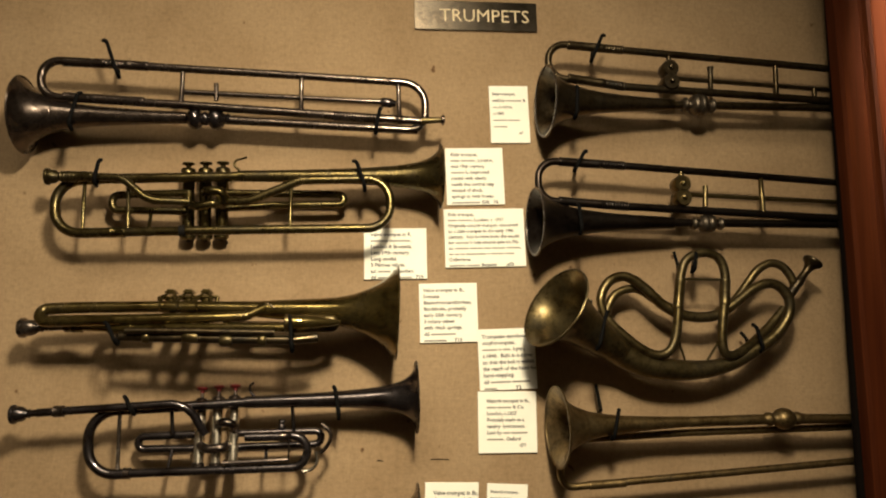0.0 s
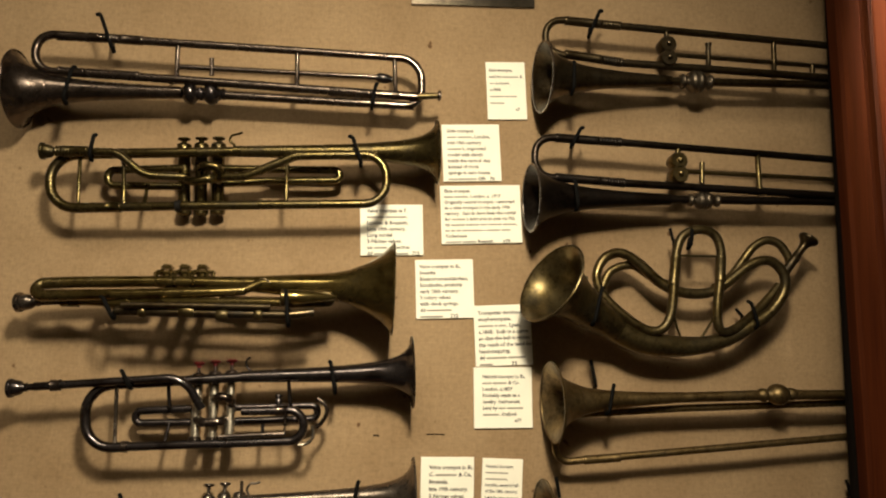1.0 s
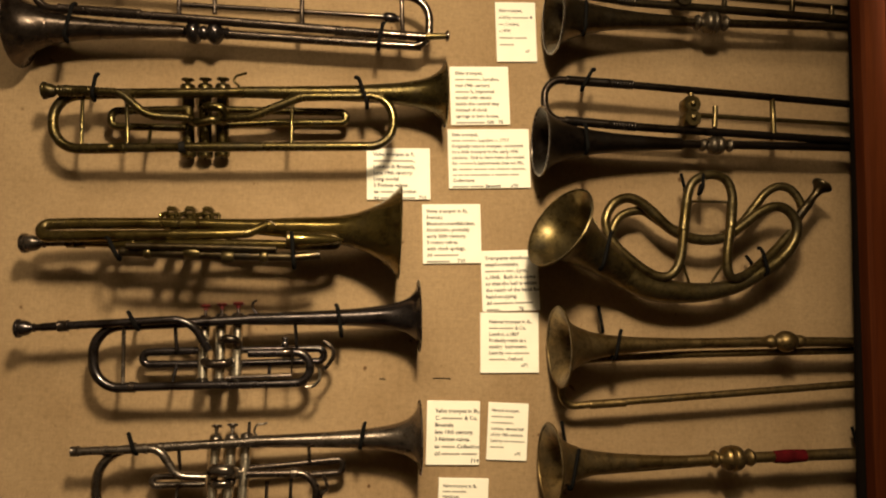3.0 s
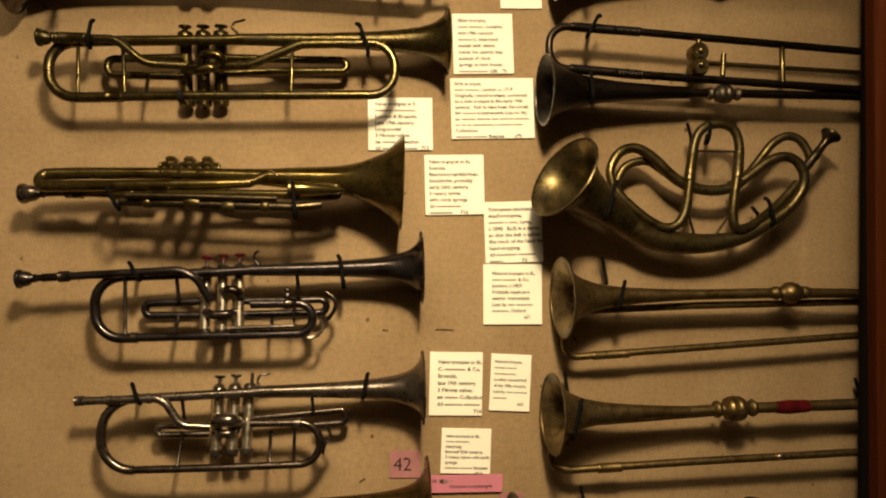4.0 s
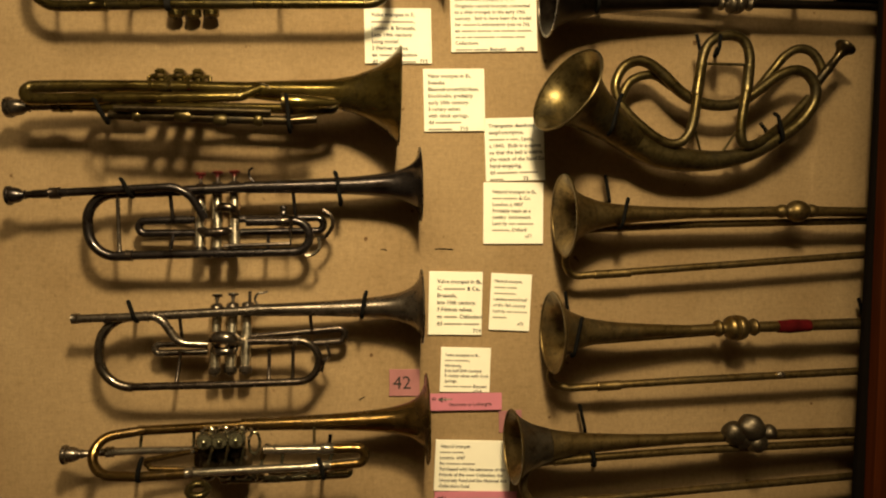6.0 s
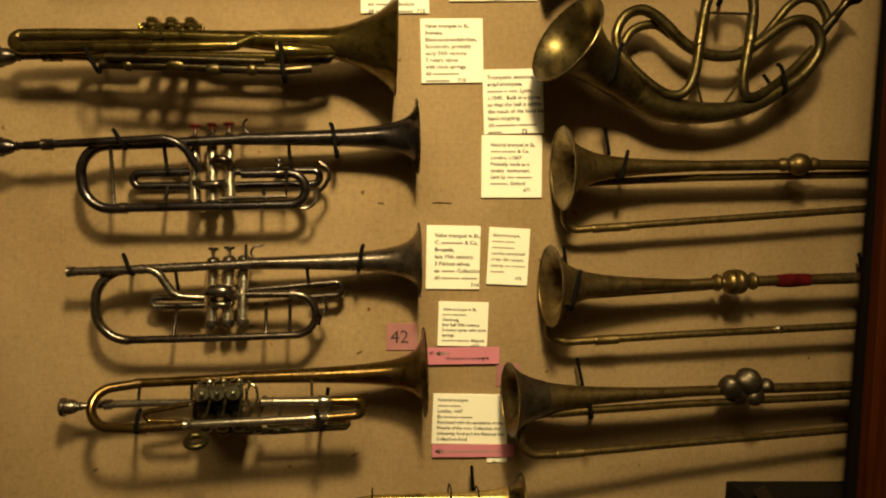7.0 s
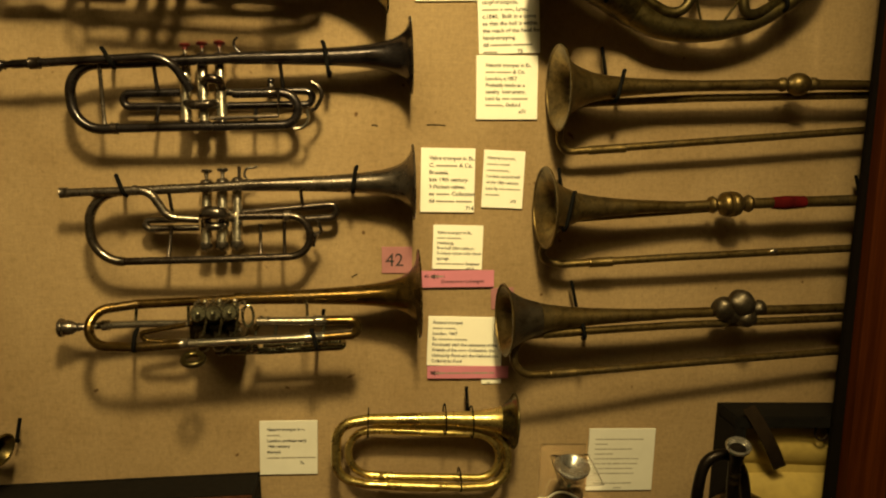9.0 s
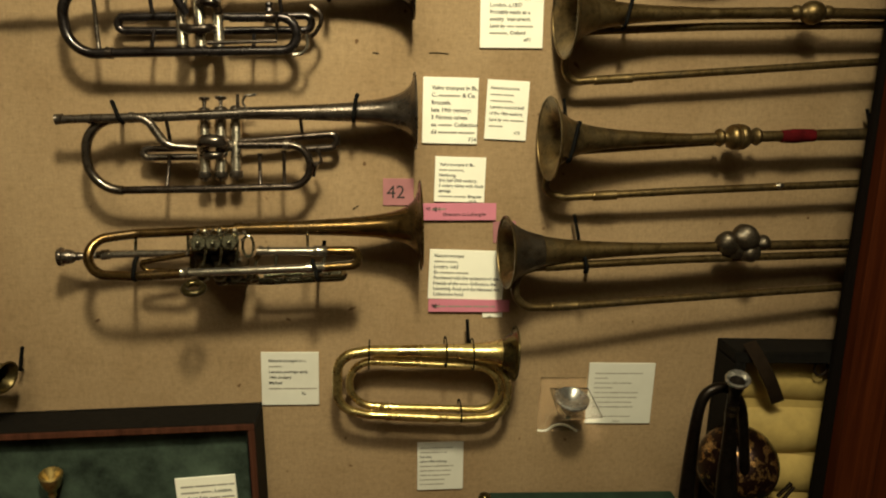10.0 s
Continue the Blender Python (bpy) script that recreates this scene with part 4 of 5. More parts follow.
for q in ((-0.1136, -0.112, 1.3153), (-0.1467, -0.097, 1.3320), (-0.1525, -0.095, 1.2950), (-0.2228, -0.085, 1.2997), (-0.0983, -0.088, 1.2691), (-0.0721, -0.088, 1.2710), (-0.0478, -0.088, 1.2730), (-0.1389, -0.095, 1.2677)):
    q = Vector(q)
    lathe("screw", q, q + Vector((0, -0.006, 0)), [(0, 0.0024), (0.6, 0.0029), (1, 0.0013)], NICKEL, tr, sides=10)
for x, z in ((-0.205, 1.272), (-0.184, 1.273), (-0.163, 1.274)):
    lathe("valve_drum", (x, -0.030, z), (x + 0.006, -0.108, z + 0.004), [(0, 0.008), (0.03, 0.0104), (0.94, 0.0104), (1, 0.007)], BRASS_DARK, tr, sides=20)
box("valve_plate", (-0.226, -0.066, 1.271), (-0.159, -0.061, 1.301), BRASS_DARK, tr, bevel=0.002)
tube("finger_ring", [Vector((-0.2053, -0.132, 1.2650)) + Vector((0.012 * math.cos(k * math.pi / 12), 0.0100 * math.sin(k * math.pi / 12), 0.0042 * math.sin(k * math.pi / 12))) for k in range(24)], 0.0046, BRASS, tr, closed=True, sides=10)
tube("valve_slide", bend([(-0.1798, -0.085, 1.2618), (-0.1170, -0.085, 1.2628), (-0.0185, -0.085, 1.2695), (-0.0187, -0.072, 1.2734), (-0.1262, -0.072, 1.2676)], 0.005), 0.0048, NICKEL_DULL, tr)
tube("valve_slide", bend([(-0.2193, -0.072, 1.2966), (-0.2890, -0.072, 1.2821), (-0.2803, -0.072, 1.2714), (-0.2231, -0.072, 1.2705)], 0.006), 0.0036, GOLD_BRASS, tr)
for a, b in (((-0.297, -0.056, 1.318), (-0.299, -0.056, 1.291)), ((-0.070, -0.056, 1.334), (-0.0638, -0.112, 1.3124)), ((-0.229, -0.056, 1.322), (-0.229, -0.058, 1.293)), ((-0.1029, -0.112, 1.3104), (-0.1058, -0.112, 1.2880)), ((-0.1306, -0.085, 1.3029), (-0.1312, -0.112, 1.2880)), ((-0.0394, -0.112, 1.3104), (-0.0463, -0.112, 1.2909))):
    stay(a, b, 0.0021, NICKEL_DULL, tr)
lathe("bottom_cap", (-0.1452, -0.090, 1.2675), (-0.1297, -0.090, 1.2675), [(0, 0.0056), (0.3, 0.0072), (0.7, 0.0072), (1, 0.004)], NICKEL_DULL, tr, sides=16)
lathe("bottom_cap", (-0.1860, -0.090, 1.2636), (-0.1715, -0.090, 1.2646), [(0, 0.0048), (0.3, 0.0072), (0.7, 0.0072), (1, 0.0048)], NICKEL_DULL, tr, sides=16)
hook((-0.320, 0.000, 1.244), (-0.2819, -0.122, 1.2699), (-0.2790, -0.122, 1.2982), -.125)
hook((-0.059, 0.000, 1.248), (-0.0503, -0.122, 1.2738), (-0.0562, -0.122, 1.2992), -.125)
peg((-0.051, 0.000, 1.286), (-0.047, -0.050, 1.312), -.05)

# ---- slide trumpets ----
G = "slide trumpets"


def ornament(a, b, r, mat, parent, name="boss"):
    """Turned boss on the bell tube: a large ribbed bead between two smaller ones."""
    ob = lathe(name, a, b, [(0, 0.35 * r), (0.03, 0.6 * r), (0.10, 0.72 * r), (0.17, 0.6 * r), (0.2, 0.42 * r), (0.25, 0.5 * r), (0.30, 0.85 * r), (0.38, r), (0.44, 1.02 * r), (0.47, 0.95 * r), (0.50, 1.06 * r),
                          (0.53, 0.95 * r), (0.56, 1.02 * r), (0.62, r), (0.70, 0.85 * r), (0.75, 0.5 * r), (0.8, 0.42 * r), (0.83, 0.6 * r), (0.90, 0.72 * r), (0.97, 0.6 * r), (1, 0.35 * r)], mat, parent, sides=24)
    return ob


tr = thing("slide_trumpet", "tarnished silver slide trumpet with ribbed boss and garlanded bell", "trumpet", G)
bell((-0.284, -0.052, 2.051), (-0.509, -0.052, 2.041), 0.0088, 0.0544, SILVER, tr, 0.7, garland=SILVER)
tube("bell_tube", bend([(-0.280, -0.052, 2.051), (-0.096, -0.052, 2.052), (0.053, -0.052, 2.053)], 0.02), 0.0064, SILVER, tr)
tube("slide_bow", bend([(-0.287, -0.064, 2.121), (-0.489, -0.064, 2.121), (-0.483, -0.064, 2.066), (-0.282, -0.064, 2.066)], 0.026), 0.006, SILVER, tr)
tube("slide_tube", [(-0.311, -0.064, 2.121), (-0.123, -0.062, 2.123), (0.017, -0.060, 2.124)], 0.0058, SILVER, tr)
tube("slide_tube", [(-0.306, -0.064, 2.066), (-0.129, -0.063, 2.065), (0.058, -0.062, 2.064)], 0.0064, SILVER, tr)
tube("end_bow", bend([(0.013, -0.060, 2.124), (0.062, -0.060, 2.124), (0.064, -0.055, 2.055), (0.042, -0.053, 2.053)], 0.034), 0.006, SILVER, tr)
tube("mouth_pipe", [(0.049, -0.062, 2.064), (0.091, -0.062, 2.068)], [0.0056, 0.0044], BRASS_DULL, tr)
lathe("pipe_end", (0.087, -0.062, 2.068), (0.093, -0.062, 2.068), [(0, 0.0048), (0.3, 0.008), (0.7, 0.008), (1, 0.0048)], SILVER, tr)
tube("return_rod", [(-0.294, -0.060, 2.087), (0.010, -0.058, 2.092)], 0.0036, SILVER, tr)
lathe("rod_end", (-0.005, -0.058, 2.092), (0.019, -0.058, 2.090), [(0, 0.004), (0.2, 0.0072), (0.7, 0.0072), (0.85, 0.0048), (1, 0.0048)], SILVER_DARK, tr)
for a, b in (((-0.292, -0.064, 2.121), (-0.290, -0.064, 2.069)), ((-0.122, -0.062, 2.122), (-0.119, -0.063, 2.069)), ((0.021, -0.060, 2.122), (0.025, -0.062, 2.068)), ((-0.244, -0.060, 2.103), (-0.242, -0.060, 2.077))):
    stay(a, b, 0.0034, SILVER, tr)
lathe("boss", (-0.290, -0.052, 2.050), (-0.221, -0.052, 2.053), [(0, 0.0064), (0.05, 0.0088), (0.09, 0.0072), (0.12, 0.0096), (0.18, 0.0144), (0.25, 0.016), (0.32, 0.016), (0.38, 0.0128), (0.42, 0.0088), (0.46, 0.0104), (0.5, 0.0104), (0.54, 0.0088), (0.60, 0.0136), (0.66, 0.016), (0.74, 0.016), (0.80, 0.0136), (0.86, 0.0088), (0.9, 0.0072), (0.94, 0.0088), (1, 0.0064)], SILVER_DARK, tr, "ribbed boss of two beads", sides=24)
winding((-0.401, -0.064, 2.121), (-0.370, -0.064, 2.121), 0.0067, SILVER, tr)
winding((-0.072, -0.062, 2.064), (-0.007, -0.062, 2.064), 0.0071, SILVER, tr)
ferrules([((-0.460, -0.064, 2.120), (-0.401, -0.064, 2.121)), ((-0.370, -0.064, 2.121), (-0.341, -0.064, 2.121)), ((-0.453, -0.064, 2.067), (-0.416, -0.064, 2.067)), ((-0.416, -0.064, 2.067), (-0.341, -0.064, 2.067)), ((0.020, -0.062, 2.064), (0.030, -0.062, 2.064))], 0.007, SILVER, tr)
hook((-0.408, 0.000, 2.146), (-0.379, -0.078, 2.100), (-0.400, -0.076, 2.153), -.078)
hook((-0.470, 0.000, 2.058), (-0.425, -0.105, 2.010), (-0.419, -0.090, 2.062), -.105)
hook((-0.010, 0.000, 2.081), (-0.009, -0.076, 2.040), (-0.004, -0.074, 2.078), -.076)


def slide_pair(bell_pts, bell_r, top, low, rod, discs, stays, boss, mats, boss_r):
    """Slide trumpet whose far end runs on behind the frame of the case."""
    body, pipe, disc_mat, boss_mat, label = mats
    t = thing("slide_trumpet", label, "trumpet", G)
    throat, rim, run = bell_pts
    bell(throat, rim, 0.0088, bell_r, body, t, 0.9, rim_mat=SILVER_GREY)
    tube("bell_tube", [throat, run], 0.0064, body, t)
    a, b, corner_a, corner_b = top[0], low[0], top[1], low[1]
    tube("slide_bow", bend([top[2], corner_a, corner_b, low[2]], 0.027), 0.0056, pipe, t)
    tube("slide_tube", [top[2], top[3]], 0.0056, pipe, t)
    tube("slide_tube", [low[2], low[3]], 0.006, pipe, t)
    ferrules([(a, Vector(a).lerp(Vector(top[2]), 0.62)), (b, Vector(b).lerp(Vector(low[2]), 0.62)), ], 0.0069, body, t)
    winding(Vector(a).lerp(Vector(top[2]), 0.62), top[2], 0.0066, body, t)
    winding(Vector(b).lerp(Vector(low[2]), 0.62), low[2], 0.0067, body, t)
    tube("return_rod", rod, 0.0034, disc_mat, t)
    for d in discs:
        d = Vector(d)
        w = lathe("spring_drum", d + Vector((0, 0.016, 0)), d - Vector((0, 0.006, 0)), [(0, 0.012), (0.1, 0.0136), (0.85, 0.0136), (1, 0.012), (1.0, 0.004), (1.25, 0.0032), (1.3, 0.0008)], disc_mat, t)
    for p, q in stays:
        stay(p, q, 0.0041, disc_mat, t)
    ornament(boss[0], boss[1], boss_r, boss_mat, t)
    return t


slide_pair(((0.450, -0.056, 2.118), (0.244, -0.070, 2.105), (0.798, -0.056, 2.134)), 0.0528,
           ((0.280, -0.062, 2.202), (0.250, -0.062, 2.203), (0.369, -0.062, 2.200), (0.799, -0.062, 2.192)), ((0.280, -0.062, 2.148), (0.250, -0.062, 2.148), (0.371, -0.062, 2.140), (0.795, -0.062, 2.139)),
           [(0.458, -0.060, 2.160), (0.778, -0.060, 2.158)], ((0.442, -0.066, 2.173), (0.443, -0.066, 2.151)),
           (((0.618, -0.062, 2.197), (0.617, -0.062, 2.138)), ((0.511, -0.060, 2.183), (0.510, -0.060, 2.139)), ((0.442, -0.062, 2.197), (0.443, -0.062, 2.184)), ((0.682, -0.060, 2.159), (0.682, -0.060, 2.136))), ((0.464, -0.056, 2.119), (0.518, -0.056, 2.121)),
           (BRASS_DARK, BRASS_DARK, BRASS_DARK, GREY_LEAD, "brown patinated slide trumpet with twin spring drums and grey boss"), 0.0168)
slide_pair(((0.445, -0.056, 1.930), (0.230, -0.066, 1.919), (0.783, -0.056, 1.943)), 0.0496,
           ((0.266, -0.062, 2.014), (0.235, -0.062, 2.014), (0.369, -0.062, 2.013), (0.784, -0.062, 2.004)), ((0.266, -0.062, 1.953), (0.236, -0.062, 1.953), (0.374, -0.062, 1.950), (0.779, -0.062, 1.948)),
           [(0.471, -0.060, 1.974), (0.764, -0.060, 1.975)], ((0.456, -0.066, 1.988), (0.457, -0.066, 1.967)),
           (((0.584, -0.062, 2.009), (0.586, -0.062, 1.952)), ((0.496, -0.060, 1.989), (0.495, -0.060, 1.957)), ((0.457, -0.062, 2.009), (0.457, -0.062, 2.000))), ((0.473, -0.056, 1.930), (0.525, -0.056, 1.932)),
           (BLACK_BRASS, BLACK_BRASS, BRASS_DULL, GREY_LEAD, "blackened slide trumpet with twin brass spring drums"), 0.0136)
hook((0.341, 0.000, 2.228), (0.317, -0.076, 2.176), (0.333, -0.074, 2.219), -.076)
hook((0.312, 0.000, 2.127), (0.2829, -0.104, 2.0719), (0.2852, -0.100, 2.1205), -0.104)
hook((0.312, 0.000, 2.037), (0.290, -0.076, 1.999), (0.304, -0.074, 2.030), -.076)
hook((0.321, 0.000, 1.934), (0.2912, -0.100, 1.8986), (0.2877, -0.096, 1.9412), -0.100)

# ---- half-moon trumpet ----
tr = thing("half_moon_trumpet", "crescent-shaped brass stopping trumpet with a wide open bell", "trumpet", "curved trumpets")
bell((0.370, -0.050, 1.728), (0.251, -0.105, 1.790), 0.0196, 0.0608, BRASS_DULL, tr, 0.55)
tube("bell_tube", flow([(0.365, -0.055, 1.730), (0.396, -0.055, 1.716), (0.434, -0.055, 1.710), (0.482, -0.055, 1.711), (0.528, -0.055, 1.722), (0.568, -0.056, 1.743), (0.600, -0.058, 1.767), (0.619, -0.060, 1.795), (0.620, -0.062, 1.820), (0.606, -0.062, 1.838), (0.587, -0.062, 1.842),
     (0.565, -0.060, 1.833), (0.540, -0.058, 1.813), (0.513, -0.056, 1.794), (0.482, -0.056, 1.788), (0.451, -0.056, 1.792), (0.425, -0.056, 1.805), (0.400, -0.056, 1.827), (0.379, -0.056, 1.841), (0.361, -0.056, 1.844), (0.341, -0.058, 1.833), (0.330, -0.060, 1.808), (0.336, -0.062, 1.783)]),
     [0.0196, 0.0180, 0.0152, 0.0122, 0.0102, 0.0084, 0.0074, 0.0072, 0.0072, 0.0076, 0.008, 0.008, 0.0076, 0.0072, 0.0064], BRASS_DULL, tr)
tube("slide_loop", flow([(0.335, -0.064, 1.785), (0.350, -0.066, 1.767), (0.383, -0.068, 1.741), (0.408, -0.069, 1.730), (0.427, -0.070, 1.735), (0.439, -0.070, 1.758), (0.445, -0.070, 1.810), (0.449, -0.070, 1.848), (0.459, -0.070, 1.872), (0.483, -0.070, 1.883), (0.507, -0.070, 1.877), (0.517, -0.070, 1.853),
     (0.515, -0.070, 1.813), (0.509, -0.070, 1.758), (0.516, -0.068, 1.734), (0.542, -0.062, 1.739), (0.587, -0.050, 1.772), (0.621, -0.045, 1.807)]), 0.0068, BRASS_DULL, tr)
tube("inner_bow", flow([(0.457, -0.044, 1.797), (0.422, -0.044, 1.811), (0.395, -0.044, 1.827), (0.376, -0.044, 1.827), (0.357, -0.044, 1.818), (0.346, -0.046, 1.800), (0.341, -0.050, 1.781)]), 0.0064, BRASS_DULL, tr)
tube("mouth_pipe", flow([(0.515, -0.046, 1.798), (0.542, -0.046, 1.816), (0.563, -0.046, 1.842), (0.580, -0.048, 1.864), (0.599, -0.050, 1.875), (0.618, -0.052, 1.871), (0.631, -0.054, 1.853), (0.635, -0.054, 1.835)]), 0.0064, BRASS_DULL, tr)
lathe("mouthpiece", (0.663, -0.062, 1.880), (0.625, -0.058, 1.828), [(0.14, 0.0015), (0.05, 0.0110), (0.0, 0.0145), (0.03, 0.0152), (0.08, 0.0142), (0.14, 0.0098), (0.22, 0.0070), (0.34, 0.0056), (0.60, 0.0066), (0.64, 0.0078), (0.70, 0.0066), (1, 0.0072)], BRASS_DARK, tr)
ferrules([((0.443, -0.070, 1.798), (0.448, -0.070, 1.842)), ((0.515, -0.070, 1.806), (0.517, -0.070, 1.844)), ((0.477, -0.055, 1.711), (0.491, -0.055, 1.712))], 0.0078, BRASS_DULL, tr)
for a, b in (((0.448, -0.070, 1.842), (0.516, -0.070, 1.844)), ((0.444, -0.068, 1.749), (0.459, -0.058, 1.718)), ((0.504, -0.068, 1.751), (0.486, -0.058, 1.718))):
    stay(a, b, 0.0019, BRASS_DULL, tr)
hook((0.348, 0.000, 1.754), (0.307, -0.125, 1.733), (0.319, -0.120, 1.784), -.125)
peg((0.332, 0.000, 1.779), (0.325, -0.030, 1.811), -.03)
hook((0.611, 0.000, 1.759), (0.570, -0.074, 1.739), (0.562, -0.070, 1.778), -.074)
peg((0.585, 0.000, 1.762), (0.560, -0.030, 1.771), -.03)
hook((0.503, 0.000, 1.883), (0.466, -0.082, 1.853), (0.470, -0.080, 1.881), -.082)
peg((0.476, 0.000, 1.873), (0.445, -0.060, 1.885), -.060)

# ---- natural trumpets ----
G = "natural trumpets"
tr = thing("natural_trumpet", "brown brass natural trumpet with a round ball on the tube", "trumpet", G)
bell((0.460, -0.058, 1.636), (0.263, -0.070, 1.625), 0.0076, 0.056, BROWN_BRASS, tr, 0.8, garland=BROWN_BRASS)
tube("bell_tube", [(0.447, -0.058, 1.635), (0.595, -0.058, 1.643), (0.783, -0.058, 1.648)], [0.0076, 0.0076, 0.0068], BROWN_BRASS, tr)
tube("return_tube", bend([(0.794, -0.045, 1.638), (0.466, -0.045, 1.620), (0.277, -0.040, 1.605), (0.274, -0.040, 1.538), (0.321, -0.042, 1.544), (0.519, -0.045, 1.564), (0.796, -0.045, 1.592)], 0.032), 0.0054, BROWN_BRASS, tr)
lathe("ball", (0.572, -0.058, 1.642), (0.634, -0.058, 1.645), [(0, 0.0072), (0.06, 0.0076), (0.12, 0.0098), (0.20, 0.0098), (0.24, 0.0080), (0.30, 0.0086), (0.34, 0.0116), (0.42, 0.0146), (0.50, 0.0158), (0.58, 0.0156), (0.66, 0.0140), (0.74, 0.0106), (0.78, 0.0084), (0.84, 0.0096), (0.92, 0.0092), (0.96, 0.0076), (1, 0.0072)], BROWN_BRASS, tr)
ferrules([((0.316, -0.042, 1.543), (0.370, -0.043, 1.548))], 0.0064, BROWN_BRASS, tr)
peg((0.348, 0.000, 1.649), (0.332, -0.030, 1.686), -.03)
hook((0.369, 0.000, 1.623), (0.341, -0.082, 1.610), (0.349, -0.082, 1.650), -.082)

tr = thing("natural_trumpet", "brown brass natural trumpet mended with red tape", "trumpet", G)
bell((0.454, -0.056, 1.469), (0.253, -0.072, 1.464), 0.0076, 0.0552, BROWN_BRASS, tr, 0.8, garland=BROWN_BRASS)
tube("bell_tube", [(0.442, -0.056, 1.468), (0.522, -0.056, 1.474), (0.799, -0.054, 1.489)], [0.0076, 0.0078, 0.0086], BROWN_BRASS, tr)
tube("red_tape_wrap", [(0.585, -0.056, 1.477), (0.604, -0.056, 1.478), (0.617, -0.056, 1.479), (0.633, -0.056, 1.480)], [0.0085, 0.0093, 0.0101, 0.0091, 0.0102, 0.0088], RED_TAPE, tr, "red tape wound round the tube", sides=18)
tube("return_tube", bend([(0.500, -0.042, 1.466), (0.273, -0.035, 1.443), (0.256, -0.040, 1.386), (0.287, -0.044, 1.381), (0.450, -0.048, 1.395), (0.811, -0.048, 1.420)], 0.026), 0.0056, BROWN_BRASS, tr)
ornament((0.490, -0.056, 1.472), (0.556, -0.056, 1.476), 0.0176, BROWN_BRASS, tr, "ball")
ferrules([((0.558, -0.056, 1.476), (0.571, -0.056, 1.477)), ((0.327, -0.045, 1.384), (0.361, -0.046, 1.387)), ((0.677, -0.055, 1.483), (0.720, -0.055, 1.485))], 0.0072, BROWN_BRASS, tr)
lathe("solder_patch", (0.588, -0.055, 1.407), (0.600, -0.055, 1.408), [(0, 0.0032), (0.4, 0.0056), (0.8, 0.004), (1, 0.0024)], NICKEL, tr, sides=10)
peg((0.294, 0.000, 1.476), (0.280, -0.030, 1.517), -.03)
hook((0.303, 0.000, 1.433), (0.2728, -0.114, 1.4371), (0.2821, -0.110, 1.4873), -0.114)
peg((0.751, 0.000, 1.493), (0.726, -0.030, 1.519), -.03)

tr = thing("natural_trumpet", "dark brass natural trumpet with a large cast knot of lead", "trumpet", G)
bell((0.447, -0.070, 1.317), (0.200, -0.092, 1.311), 0.0076, 0.0488, BROWN_BRASS, tr, 0.85, garland=GREY_LEAD)
tube("bell_tube", [(0.434, -0.070, 1.317), (0.552, -0.060, 1.320), (0.801, -0.050, 1.328)], [0.0076, 0.0072, 0.0066], BROWN_BRASS, tr)
tube("return_tube", bend([(0.807, -0.045, 1.313), (0.448, -0.070, 1.300), (0.272, -0.088, 1.292), (0.213, -0.096, 1.289), (0.216, -0.096, 1.233), (0.283, -0.088, 1.234), (0.452, -0.070, 1.243), (0.811, -0.045, 1.265)], 0.030), 0.0056, BROWN_BRASS, tr)
ferrules([((0.256, -0.090, 1.291), (0.313, -0.084, 1.294)), ((0.267, -0.090, 1.234), (0.308, -0.086, 1.236))], 0.0067, BROWN_BRASS, tr)


def knot_bead(x, y, z, r, parent, rng):
    """One dented lump of the casting, run together with its neighbours."""
    bm = bmesh.new()
    bmesh.ops.create_uvsphere(bm, u_segments=28, v_segments=16, radius=1.0)
    waves = [(Vector((rng.uniform(-1, 1), rng.uniform(-1, 1), rng.uniform(-1, 1))) * 4.5, rng.uniform(0, 6)) for k in range(5)]
    for v in bm.verts:
        d = 1 + sum(0.032 * math.sin(v.co.dot(w) + f) for w, f in waves)
        v.co = Vector((x + v.co.x * r * 1.04 * d, y + v.co.y * r * 0.95 * d, z + v.co.z * r * 0.98 * d))
    for f in bm.faces:
        f.smooth = True
    return part("knot_bead", bm, GREY_LEAD, parent, "grey lead bead of the cast knot")


dents = random.Random(4)
for x, y, z, r in ((0.521, -0.070, 1.326, 0.0170), (0.543, -0.074, 1.335, 0.0188), (0.575, -0.066, 1.327, 0.0110), (0.553, -0.074, 1.313, 0.0140), (0.534, -0.069, 1.317, 0.0130)):
    knot_bead(x, y, z, r, tr, dents)
hook((0.342, 0.000, 1.268), (0.313, -0.098, 1.284), (0.309, -0.098, 1.308), -.098)
peg((0.326, 0.000, 1.307), (0.308, -0.030, 1.354), -.03)

# ---- small looped trumpet ----
tr = thing("looped_trumpet", "small polished brass trumpet coiled in a long oval", "trumpet", "curved trumpets")
bell((0.128, -0.055, 1.155), (0.228, -0.055, 1.152), 0.0096, 0.0384, BRASS_BRIGHT, tr, 0.6, garland=BRASS, rim_mat=BRASS_DULL)
tube("bell_tube", bend([(0.132, -0.055, 1.155), (0.019, -0.055, 1.154), (-0.027, -0.058, 1.147), (-0.027, -0.060, 1.069), (0.017, -0.060, 1.058), (0.157, -0.060, 1.052), (0.222, -0.058, 1.054), (0.221, -0.050, 1.127), (0.164, -0.040, 1.136), (0.023, -0.036, 1.138)], 0.048), [0.0096, 0.008, 0.0072, 0.0064, 0.006, 0.006, 0.006, 0.006, 0.0056], BRASS_BRIGHT, tr)
